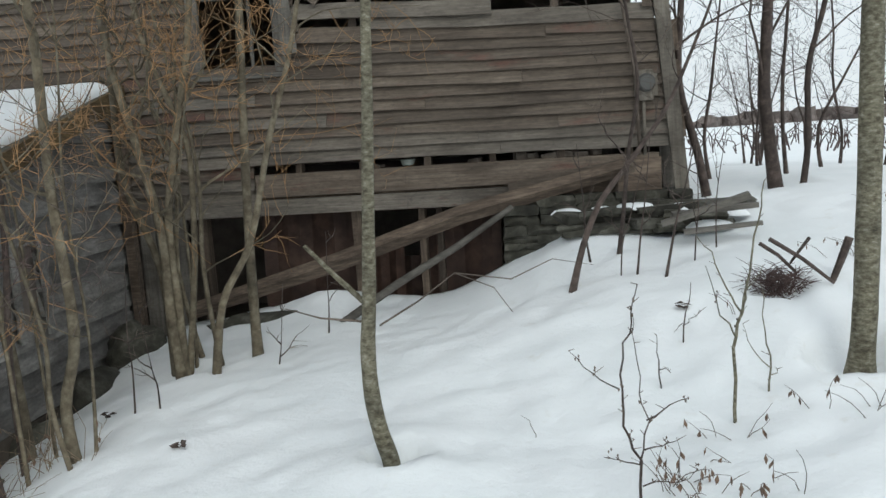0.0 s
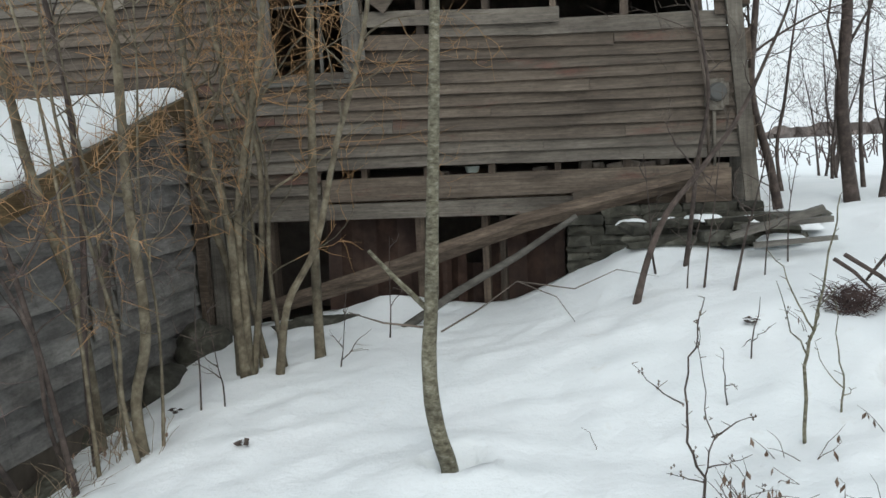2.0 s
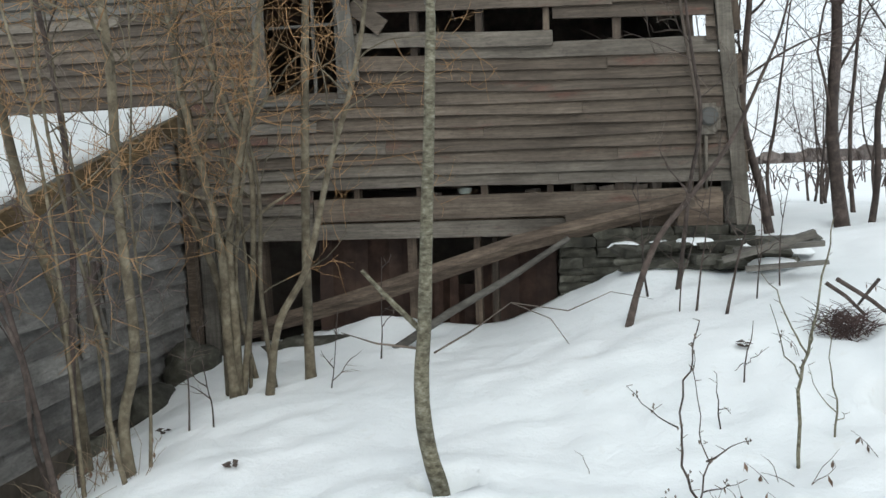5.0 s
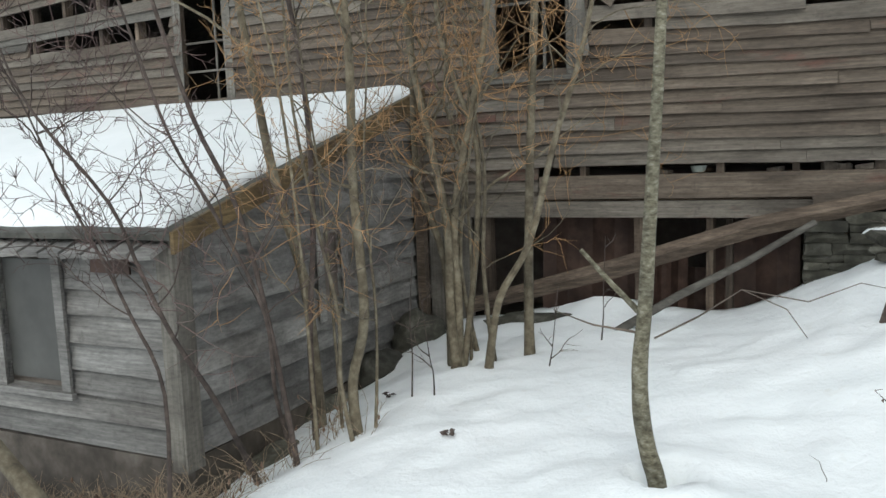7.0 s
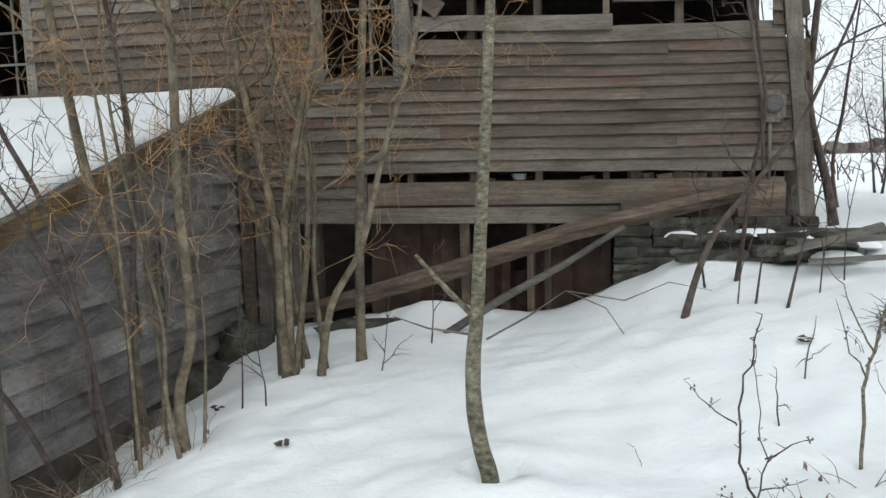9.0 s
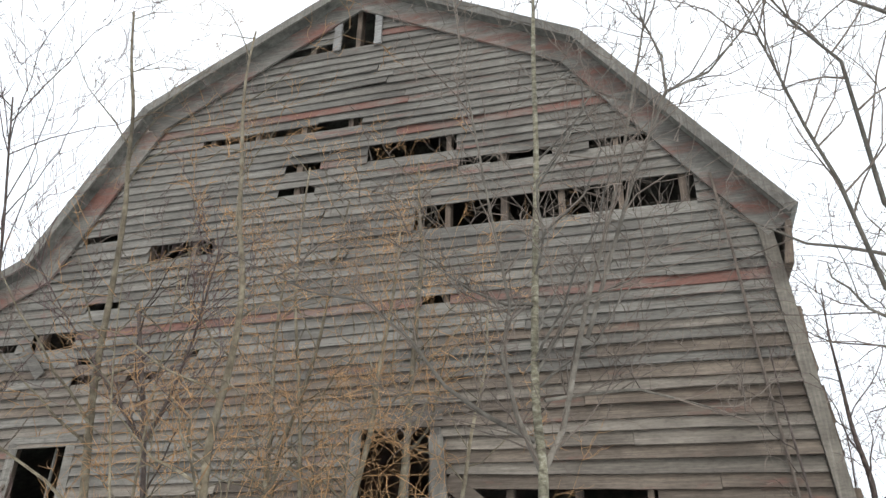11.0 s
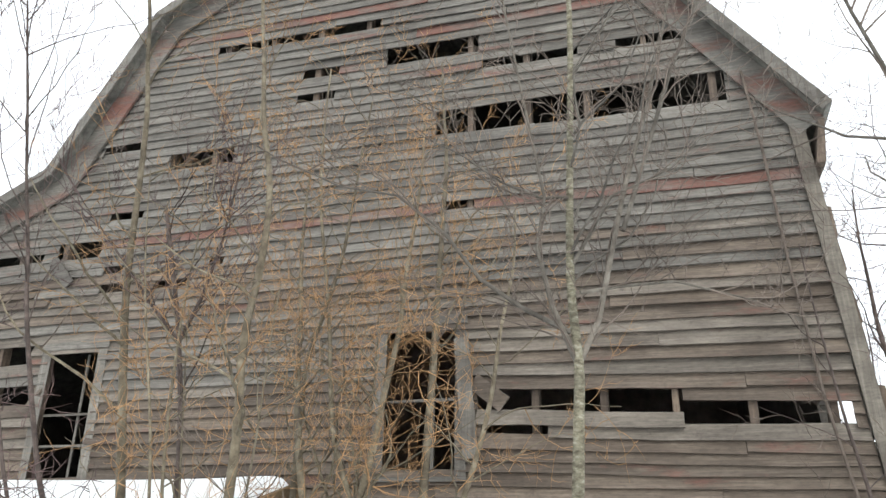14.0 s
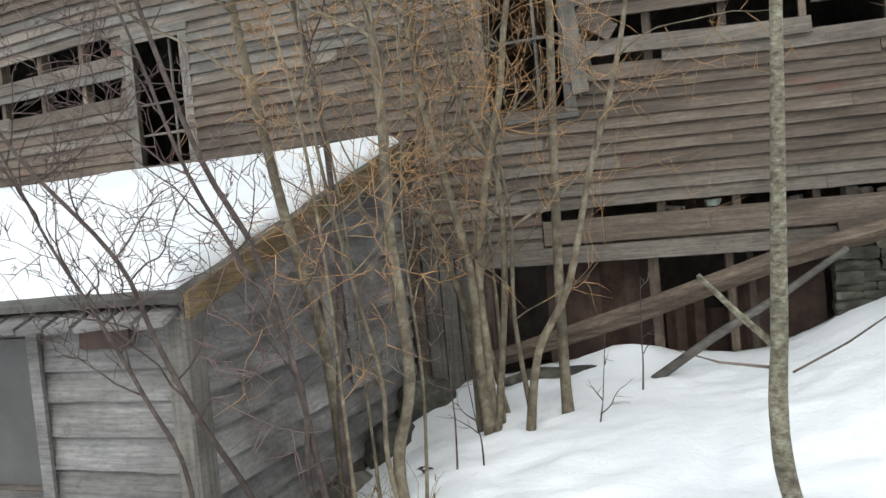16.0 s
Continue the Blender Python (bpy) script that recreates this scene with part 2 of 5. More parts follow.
# heights along the barn, across the middle of the bank, and along its foot
BANK = (
    (7.2, (-2.4, -1.1, -0.75, -0.4, -0.1, -0.08, -0.02, 0.03, 0.09, 0.08, 0.16, 0.43, 0.64, 0.68, 0.8, 0.95, 0.85, 0.6)),
    (5.2, (-2.6, -1.2, -0.8, -0.5, -0.34, -0.22, -0.06, -0.02, 0.03, 0.11, 0.17, 0.29, 0.4, 0.5, 0.58, 0.68, 0.8, 0.6)),
    (3.8, (-2.8, -1.3, -0.85, -0.6, -0.52, -0.41, -0.24, -0.13, -0.03, -0.03, -0.02, 0.03, 0.09, 0.15, 0.22, 0.38, 0.6, 0.6)),
    (0.0, (-3.0, -1.5, -1.0, -0.75, -0.65, -0.55, -0.4, -0.33, -0.2, -0.08, -0.03, 0.04, 0.09, 0.14, 0.2, 0.34, 0.55, 0.6)),
)


def row_height(x, zs):
    return (np.interp(x - 0.2, GX, zs) + 2 * np.interp(x, GX, zs) + np.interp(x + 0.2, GX, zs)) / 4


def ground(x, y):
    for (y1, za), (y0, zb) in zip(BANK, BANK[1:]):
        if y >= y0 or y0 == 0:
            k = min(max((y - y0) / (y1 - y0), 0), 1)
            a, b = row_height(x, za), row_height(x, zb)
            z = b + (a - b) * (k if y0 < 5 else k * k * (3 - 2 * k) * 0.5 + k * 0.5)
            break
    if y > 9:
        k = min((y - 9) / 50, 1)
        z = z + (-0.1 - z) * (1 - (1 - k) ** 2)
    return z


BARN_L, BARN_R, WALL_Y, BACK_Y = -10.9, 1.42, 7.5, 19.0
HOLES = [(-0.61, 3.62, 0.1, 0.18, 0.22), (1.76, 4.28, 0.2, 0.28, 0.2), (-2.06, 5.8, 0.05, 0.14, 0.05), (-2.56, 5.52, 0.1, 0.22, 0.06), (1.62, 5.1, 0.1, 0.24, 0.08), (2.6, 8.4, 0.15, 0.35, 0.12)]


def ground_z(x, y):
    z = float(ground(x, y))
    near = max(0.0, 1 - abs(y - 4) / 9)
    z += 0.04 * noise.noise(Vector((x * 0.8, y * 0.8, 3))) + near * (0.028 * noise.noise(Vector((x * 2.6, y * 2.6, 9))) + 0.026 * noise.noise(Vector((x * 4.5, y * 4.5, 1))) + 0.012 * noise.noise(Vector((x * 10, y * 10, 6))) + 0.006 * noise.noise(Vector((x * 19, y * 19, 2))))
    z += 0.13 * math.exp(-(((x + 0.66) / 0.5) ** 2) - ((y - 3.6) / 0.5) ** 2)
    # the bank heaped against the foundation
    z += 0.17 * math.exp(-(((x - 0.55) / 0.42) ** 2) - ((y - 6.75) / 0.4) ** 2)
    # a drift blown in under the sill
    z += 0.11 * math.exp(-(((x + 1.85) / 0.35) ** 2) - ((y - 7.2) / 0.35) ** 2)
    for hx, hy, r0, r1, deep in HOLES:
        d = math.hypot(x - hx, y - hy)
        if d < r1:
            k = min(1, (r1 - d) / (r1 - r0))
            z -= deep * k * k * (3 - 2 * k)
    # under the barn and the lean-to the earth lies lower
    if BARN_L < x < BARN_R and y > WALL_Y + 0.02 and y < BACK_Y:
        z = min(z, -0.45 if x < 0 else -0.45 + 0.9 * x)
    if -10 < x < -3.45 - 0.11 * (y - 3.6) and 3.6 < y < 7.6:
        z -= 0.25
    return z


def build_ground():
    xs = [-400, -200, -100, -50, -30, -20, -15] + [-12 + 0.5 * i for i in range(12)] + [-6 + 0.09 * i for i in range(37)] + [-2.67 + 0.055 * i for i in range(122)] + [4.3 + 0.4 * i for i in range(20)] + [14, 18, 24, 32, 45, 70, 110, 200, 400]
    ys = [-300, -100, -40, -20, -10, -6, -4] + [-3 + 0.4 * i for i in range(11)] + [1.4 + 0.12 * i for i in range(14)] + [3.08 + 0.055 * i for i in range(86)] + [7.9 + 0.4 * i for i in range(20)] + [17, 20, 25, 32, 42, 55, 80, 120, 200, 400, 900]
    g = Geo()
    for y in ys:
        for x in xs:
            g.v.append((x, y, ground_z(x, y)))
    w = len(xs)
    for j in range(len(ys) - 1):
        for i in range(w - 1):
            a = j * w + i
            g.f.append((a, a + 1, a + w + 1, a + w))
    ob = put("ground", g, M_SNOW, smooth=True)
    tagged(ob, "old settled snow on a bank falling away beside the barn", "ground", kind="structure")


build_ground()


# ---- the barn ----
barn = thing("barn", (0, 0, 0), "derelict weathered wooden barn with gambrel roof and missing boards", "barn")
EXPO = 0.113
PEAK = (-3.28, 9.6)
RAKE = [(-12.0, 3.8), (-10.3, 4.56), (-9.0, 5.14), (-8.05, 5.55), (-7.32, 5.92), (-6.12, 8.0), PEAK, (-0.53, 8.08), (1.36, 5.5)]


def leaning(g):
    """The right-hand corner has sunk outwards at its foot: shear what stands there."""
    g.v = [(x + 0.075 - 0.09 * (z - 1.0), y, z) for x, y, z in g.v]
    return g


def roof_z(x):
    return float(np.interp(x, [p[0] for p in RAKE], [p[1] for p in RAKE]))


def sag(x, z):
    """The wall's boards have sunk with the frame."""
    d = 0.0
    if x > -2.3:
        d -= 0.045 * (x + 2.3) * math.exp(-(((z - 2.9) / 0.75) ** 2))
    if x < -7.4:
        d += 0.05 * (x + 7.4) * math.exp(-(((z - 3.9) / 0.8) ** 2))
    return d + 0.012 * math.sin(x * 0.9 + z * 2)


# openings in the boarding: x from, x to, z from, z to
GAPS = [
    (-5.31, -3.16, 7.42, 7.53), (-4.45, -3.64, 8.59, 8.7), (-3.07, -1.99, 6.8, 7.06), (-1.95, -0.91, 6.58, 6.66), (-0.51, 0.15, 6.62, 6.76), (-2.46, 0.51, 5.84, 6.18), (-4.11, -3.66, 6.83, 6.92),
    (-4.17, -3.7, 6.47, 6.58), (-6.74, -6.19, 6.18, 6.31), (-5.77, -4.92, 5.85, 5.98), (-2.34, -2.04, 4.9, 5.01), (-6.47, -6.02, 5.23, 5.35), (-8.0, -7.33, 4.78, 4.9), (-7.12, -6.52, 4.84, 4.96),
    (-6.43, -6.18, 4.62, 4.72), (-6.44, -6.07, 4.37, 4.48), (-5.7, -5.3, 4.39, 4.5), (-5.05, -4.88, 4.53, 4.61), (-10.6, -7.2, 3.5, 3.8), (-9.6, -7.1, 3.13, 3.29), (-10.5, -8.69, 1.92, 2.16), (-2.0, -0.17, 2.87, 3.12), (-0.17, 1.16, 2.8, 2.97), (-1.97, -1.35, 2.64, 2.74), (-1.93, 1.28, 1.32, 1.41),
    (-3.54, -3.1, 8.66, 9.4),
]
WINDOWS = [(-2.92, -2.22, 2.3, 3.67), (-6.92, -6.28, 2.32, 3.66)]


def spans(z):
    """Stretches of a course at height z that still carry boards."""
    lo = -11.4
    hi = 1.41 - 0.09 * (z - 1.0)
    xs = [x for x in np.arange(-12, 1.6, 0.02) if roof_z(x) - 0.12 > z]
    if not xs:
        return []
    lo, hi = max(lo, min(xs)), min(hi, max(xs))
    out = [(lo, hi)]
    for a, b, z0, z1 in GAPS + [(x0 - 0.02, x1 + 0.02, q0, q1) for x0, x1, q0, q1 in WINDOWS]:
        mid = z + EXPO / 2
        cut = z0 <= mid <= z1 if z1 - z0 > EXPO else abs(mid - (z0 + z1) / 2) <= EXPO / 2
        if cut:
            out = [p for s, e in out for p in ((s, min(e, a)), (max(s, b), e)) if p[1] - p[0] > 0.08]
    return out


def clapboard(x0, x1, z, rng):
    """A tapered board that overlaps the one below; bottom edge proud, slightly sprung and ragged."""
    g = Geo()
    n = max(2, min(12, int((x1 - x0) / 0.3)))
    dz, tilt = rng.uniform(-0.009, 0.008), rng.uniform(-0.016, 0.016)
    spring = rng.choice((0, 0, 0.006, 0.012, 0.03))
    h = EXPO + 0.03
    proud = 0.05 if z < 4.6 else 0.038
    end = rng.choice((0, 1))
    for i in range(n + 1):
        t = i / n
        x = x0 + (x1 - x0) * t
        s = sag(x, z) + dz + tilt * (t - 0.5) + 0.014 * noise.noise(Vector((x * 1.7, z * 9, 0))) + 0.005 * noise.noise(Vector((x * 6, z * 9, 4)))
        out = spring * (t if end else 1 - t) ** 2 + rng.uniform(0, 0.003)
        zb, zt = z + s, z + h + s
        g.v += [(x, WALL_Y - proud - out, zb), (x, WALL_Y - 0.024 - out, zb - 0.002), (x, WALL_Y - 0.001, zt), (x, WALL_Y - 0.008, zt)]
    for i in range(n):
        k = 4 * i
        for a, b in ((0, 1), (1, 2), (2, 3), (3, 0)):
            g.f.append((k + a, k + b, k + 4 + b, k + 4 + a))
    g.f += [(0, 3, 2, 1), (4 * n, 4 * n + 1, 4 * n + 2, 4 * n + 3)]
    return g


wall = under("front_wall", Geo().box((-10.8, WALL_Y + 0.14, 4.4), (1.28, WALL_Y + 0.3, 4.58)), M_STUD, barn, "boarded gable wall, weathered grey-brown clapboards with gaps")


def framing():
    for x in np.arange(-10.8, 1.3, 0.62):
        if any(x0 - 0.08 < x < x1 + 0.02 for x0, x1, q0, q1 in WINDOWS):
            continue
        top = roof_z(x + 0.03) - 0.25
        w = random.uniform(0.05, 0.075)
        under("stud", Geo().box((x, WALL_Y + 0.006, 1.11), (x + w, WALL_Y + 0.13, max(1.5, top))), M_STUD, wall)


framing()


def barn_shell():
    # side walls, back, floor: closed, so that it is dark within
    g = Geo()
    g.box((BARN_R - 0.12, WALL_Y + 0.35, -0.6), (BARN_R, BACK_Y, 2.55))
    g.box((BARN_R - 0.12, 9.4, 2.55), (BARN_R, BACK_Y, 3.15))
    g.box((BARN_R - 0.12, WALL_Y + 0.01, 3.15), (BARN_R, BACK_Y, 5.8))
    g.box((BARN_R - 0.12, WALL_Y + 0.01, 2.55), (BARN_R, 7.75, 3.15))
    under("side_wall", leaning(g), M_TRIM, barn)
    g = Geo().box((-11.5, WALL_Y + 0.01, -1.5), (-11.38, BACK_Y, 4.6))
    under("side_wall", g, M_TRIM, barn)
    g = Geo()
    g.box((-11.4, BACK_Y - 0.1, -1.5), (BARN_R, BACK_Y, 5.5))
    k = len(g.v)
    g.v += [(x, BACK_Y - 0.05, z) for x, z in [(-8.05, 5.5)] + RAKE[4:]]
    g.f.append(tuple(range(k, len(g.v))))
    under("back_wall", g, M_INNER, barn)
    g = Geo().box((-11.3, WALL_Y + 0.32, 0.98), (BARN_R - 0.14, BACK_Y - 0.12, 1.06))
    under("hay_floor", g, M_INNER, barn)
    g = Geo().box((-11.3, WALL_Y + 0.1, -1.2), (BARN_R - 0.14, BACK_Y - 0.12, -0.36))
    under("cellar_floor", g, M_DIRT_AND_SHADE, barn, "dark earth cellar floor")
    g = Geo().box((-11.3, 9.6, -0.4), (BARN_R - 0.14, 9.75, 0.975))
    under("cellar_wall", g, M_INNER, barn)


barn_shell()


def offset_line(d):
    """The roof line moved out by d, mitred at its bends."""
    out = []
    for i, (x, z) in enumerate(RAKE):
        ns = []
        for a, b in ((i - 1, i), (i, i + 1)):
            if a >= 0 and b < len(RAKE):
                ns.append(Vector((-(RAKE[b][1] - RAKE[a][1]), RAKE[b][0] - RAKE[a][0])).normalized())
        m = (ns[0] + ns[-1]).normalized()
        out.append(Vector((x, z)) + m * d / max(0.4, m.dot(ns[0])))
    return out


def roof_strip(i, d0, d1, y0, y1):
    lo, hi = offset_line(d0), offset_line(d1)
    g = Geo()
    for y in (y0, y1):
        for p in (lo[i], lo[i + 1], hi[i + 1], hi[i]):
            g.v.append((p.x, y, p.y))
    g.f += [(0, 3, 2, 1), (4, 5, 6, 7), (0, 1, 5, 4), (1, 2, 6, 5), (2, 3, 7, 6), (3, 0, 4, 7)]
    return g


def roof_slabs():
    for i in range(len(RAKE) - 1):
        under("roof", roof_strip(i, -0.05, 0.03, WALL_Y - 0.25, BACK_Y + 0.2), M_SHINGLE, barn, "worn shingled roof slope")
        under("rake_board", roof_strip(i, -0.33, -0.053, WALL_Y - 0.085, WALL_Y - 0.055), M_RAKE, barn, "rake board with flaking red paint")
        under("fascia", roof_strip(i, -0.1, 0.022, WALL_Y - 0.28, WALL_Y - 0.253), M_TRIM, barn, "grey edge board under the shingles")


roof_slabs()


def corner_boards():
    g = Geo().box((1.33, WALL_Y - 0.085, 0.98), (1.46, WALL_Y - 0.06, 5.45), jitter=0.006)
    under("corner_board", leaning(g), M_CORNER, barn, "wide weathered corner board, split at the foot")
    g = Geo().box((1.425, WALL_Y - 0.028, 1.02), (1.465, WALL_Y + 0.14, 5.4), jitter=0.006)
    under("corner_board", leaning(g), M_TRIM, barn)


corner_boards()


def barn_window(x0, x1, z0, z1, rows, broken):
    """A sash opening with a plain board frame and what is left of the muntins."""
    win = new("window")
    win.parent = barn
    win.location = ((x0 + x1) / 2, WALL_Y, z0)
    tagged(win, "empty barn window with a board frame and broken muntins")
    for a, b, c, d in ((x0 - 0.11, x0, z0 - 0.02, z1 + 0.04), (x1, x1 + 0.11, z0 - 0.02, z1 + 0.02)):
        under("frame_board", Geo().box((a, WALL_Y - 0.05, c), (b, WALL_Y - 0.032, d), jitter=0.006), M_TRIM, win)
    under("frame_board", Geo().box((x0 - 0.12, WALL_Y - 0.052, z1 + 0.042), (x1 + 0.12, WALL_Y - 0.03, z1 + 0.13), jitter=0.005), M_CLAP, win)
    under("sill", Geo().box((x0 - 0.12, WALL_Y - 0.075, z0 - 0.07), (x1 + 0.12, WALL_Y + 0.05, z0 - 0.03), jitter=0.005), M_CLAP, win)
    for k in range(1, rows):
        if k in broken:
            continue
        z = z0 + (z1 - z0) * k / rows
        under("muntin", Geo().box((x0 + 0.004, WALL_Y + 0.02, z - 0.012), (x1 - 0.004, WALL_Y + 0.045, z + 0.012), jitter=0.004), M_TRIM, win)
    xm = (x0 + x1) / 2
    under("muntin", Geo().box((xm + 0.1, WALL_Y + 0.047, z0), (xm + 0.125, WALL_Y + 0.07, z1), jitter=0.004), M_TRIM, win)


barn_window(*WINDOWS[0], 4, (1, 3))
barn_window(*WINDOWS[1], 4, (3,))


def turned(ax, deg):
    return Matrix.Rotation(radians(deg), 3, ax)


def loose_boards():
    # a board sprung loose beside the window, one hanging by a nail high up
    under("loose_board", Geo().box((-2.17, WALL_Y - 0.1, 2.42), (-2.03, WALL_Y - 0.075, 3.55), turned("Y", -5)), M_TRIM, barn, "loose upright board beside the window")
    under("loose_board", Geo().box((-2.08, WALL_Y - 0.07, 2.94), (-1.7, WALL_Y - 0.05, 3.1), turned("Y", 38)), M_CLAP_WARM, barn)
    under("loose_board", Geo().box((-7.2, WALL_Y - 0.09, 4.57), (-6.76, WALL_Y - 0.07, 4.7), turned("Y", 48)), M_CLAP, barn, "board hanging askew from one nail")
    under("sill_board", Geo().box((-3.25, WALL_Y - 0.055, 0.92), (-0.1, WALL_Y - 0.032, 1.075), jitter=0.008), M_CLAP_PALE, barn, "pale grey skirt board")
    under("sill_board", Geo().box((-2.5, WALL_Y - 0.06, 1.1), (1.28, WALL_Y - 0.032, 1.31), jitter=0.008), M_CLAP_WARM, barn, "wide brown skirt board")
    under("sill_beam", Geo().box((-3.9, WALL_Y + 0.02, 0.93), (1.3, WALL_Y + 0.22, 1.1), jitter=0.01), M_BEAM, barn)
    under("girt", Geo().box((-3.2, WALL_Y + 0.01, 1.19), (1.26, WALL_Y + 0.2, 1.315), jitter=0.006), M_STUD, barn)
    # the fallen skirt board from the corner down to the snow
    g = Geo().tube([(-3.25, 7.3, 0.04), (-1.73, 7.31, 0.47), (-0.52, 7.33, 0.86), (0.95, 7.36, 1.2)], (0.075, 0.088, 0.085, 0.07), 4)
    under("fallen_beam", g, M_BEAM, barn, "squared beam fallen aslant across the cellar opening")
    g = Geo().box((-0.1, WALL_Y - 0.1, 1.06), (1.05, WALL_Y - 0.075, 1.2), turned("Y", -9))
    under("fallen_board", g, M_CLAP_WARM, barn)
    g = Geo().box((0.9, WALL_Y - 0.09, 0.98), (1.29, WALL_Y - 0.062, 1.28))
    under("fallen_board", g, M_BEAM, barn)


    for x, w, z in ((-3.74, 0.17, -0.3), (-3.56, 0.15, -0.35), (-3.4, 0.16, -0.3)):
        under("upright_board", Geo().box((x, WALL_Y - 0.03, z), (x + w - 0.01, WALL_Y - 0.005, 1.06), jitter=0.006), M_TRIM, barn, "dark upright board beside the cellar opening")
    for x in (-3.64, -3.09):
        under("frame_board", Geo().box((x, WALL_Y - 0.06, 8.62), (x + 0.1, WALL_Y - 0.045, 9.2), jitter=0.008), M_SHED, barn, "pale board framing the loft hole")
    # ragged boards and a broken eave box at the corner
    rng = random.Random(3)
    for k in range(9):
        z = 1.5 + 0.42 * k + rng.uniform(-0.1, 0.1)
        under("side_board", leaning(Geo().box((1.43, WALL_Y + 0.15, z), (1.47 + rng.uniform(0.02, 0.09), WALL_Y + 0.6, z + rng.uniform(0.2, 0.38)), jitter=0.015)), M_STUD, barn)
    under("eave_box", Geo().box((1.22, WALL_Y - 0.2, 4.95), (1.28, WALL_Y + 1.2, 5.4), turned("Y", 8), jitter=0.02), M_STUD, barn, "dark broken eave box")


loose_boards()


def cellar_front():
    # posts and rusted sheets behind the opening
    for x, w in ((-3.18, 0.1), (-1.62, 0.09), (-0.98, 0.07), (-0.8, 0.06)):
        under("cellar_post", Geo().box((x, WALL_Y + 0.05, -0.45), (x + w, WALL_Y + 0.15, 0.95), jitter=0.01), M_STUD, barn)
    for x0, x1, y, z1 in ((-2.62, -1.62, 7.75, 0.93), (-1.55, -1.2, 7.9, 0.55), (-0.95, -0.2, 7.72, 0.78), (-1.9, -0.9, 8.0, 0.38)):
        g = Geo()
        n = 8
        for i in range(n + 1):
            x = x0 + (x1 - x0) * i / n
            b = 0.03 * math.sin(i * 1.9) + 0.05 * math.sin(i * 0.6)
            for z, dy in ((-0.42, 0), (z1, 0.12)):
                g.v += [(x, y + b + dy, z), (x, y + b + dy + 0.006, z)]
        for i in range(n):
            k = 4 * i
            g.f += [(k, k + 4, k + 6, k + 2), (k + 1, k + 3, k + 7, k + 5), (k + 2, k + 6, k + 7, k + 3)]
        under("rusted_sheet", g, M_RUST, barn, "sheet of rusted brown iron")


cellar_front()


def stone(cx, cy, cz, sx, sy, sz, rng):
    """A flat broken fieldstone: a box cut finer and knocked about."""
    g = Geo()
    nx, ny, nz = 3, 2, 2
    seed = rng.uniform(0, 99)
    idx = {}
    for i in range(nx + 1):
        for j in range(ny + 1):
            for k in range(nz + 1):
                if 0 < i < nx and 0 < j < ny and 0 < k < nz:
                    continue
                p = Vector((2 * i / nx - 1, 2 * j / ny - 1, 2 * k / nz - 1))
                q = p * (1 - 0.12 * (p.length - 1))
                d = 1 + 0.2 * noise.noise(p * 1.3 + Vector((seed, 0, 0)))
                idx[i, j, k] = len(g.v)
                g.v.append((cx + q.x * sx * d / 2, cy + q.y * sy * d / 2, cz + q.z * sz * d / 2))
    def quad(a, b, c, d):
        g.f.append((idx[a], idx[b], idx[c], idx[d]))
    for i in range(nx):
        for j in range(ny):
            quad((i, j, 0), (i, j + 1, 0), (i + 1, j + 1, 0), (i + 1, j, 0))
            quad((i, j, nz), (i + 1, j, nz), (i + 1, j + 1, nz), (i, j + 1, nz))
    for i in range(nx):
        for k in range(nz):
            quad((i, 0, k), (i + 1, 0, k), (i + 1, 0, k + 1), (i, 0, k + 1))
            quad((i, ny, k), (i, ny, k + 1), (i + 1, ny, k + 1), (i + 1, ny, k))
    for j in range(ny):
        for k in range(nz):
            quad((0, j, k), (0, j, k + 1), (0, j + 1, k + 1), (0, j + 1, k))
            quad((nx, j, k), (nx, j + 1, k), (nx, j + 1, k + 1), (nx, j, k + 1))
    return g


def foundation():
    rng = random.Random(4)
    core = under("foundation", Geo().box((-0.14, WALL_Y + 0.02, -0.5), (1.4, WALL_Y + 0.34, 0.965)), M_DIRT_AND_SHADE, barn, "dry-laid fieldstone foundation under the corner")
    z = 0.1
    while z < 0.96:
        h = rng.uniform(0.06, 0.1)
        x = -0.16
        while x < 1.5:
            w = rng.uniform(0.18, 0.42)
            under("stone", stone(x + w / 2, WALL_Y - 0.02 + rng.uniform(-0.04, 0.02), min(z + h / 2, 0.93), w * 1.03, 0.26, h * 1.02, rng), M_STONE, core)
            x += w
        z += h


foundation()


# ---- the lean-to against the barn ----
SX, SY = -3.88, 3.98
EAVE, TOP = 1.12, 2.17
shed = thing("lean_to_shed", (SX, SY, -0.6), "silver-grey boarded lean-to shed with a snow-covered roof", "shed")


def askew(p):
    """The lean-to stands askew: its eave end swings out from the barn and is a little smaller than the square plan."""
    x, y, z = p
    k = 0.885 + 0.115 * min(max((y - 3.9) / 3.6, 0), 1)
    return (0.1 + (x - 0.1) * k, y * k, 1.6 + (z - 1.6) * k)


def shed_part(name, geo, mat, parent, label=""):
    geo.v = [askew(p) for p in geo.v]
    return under(name, geo, mat, parent, label)


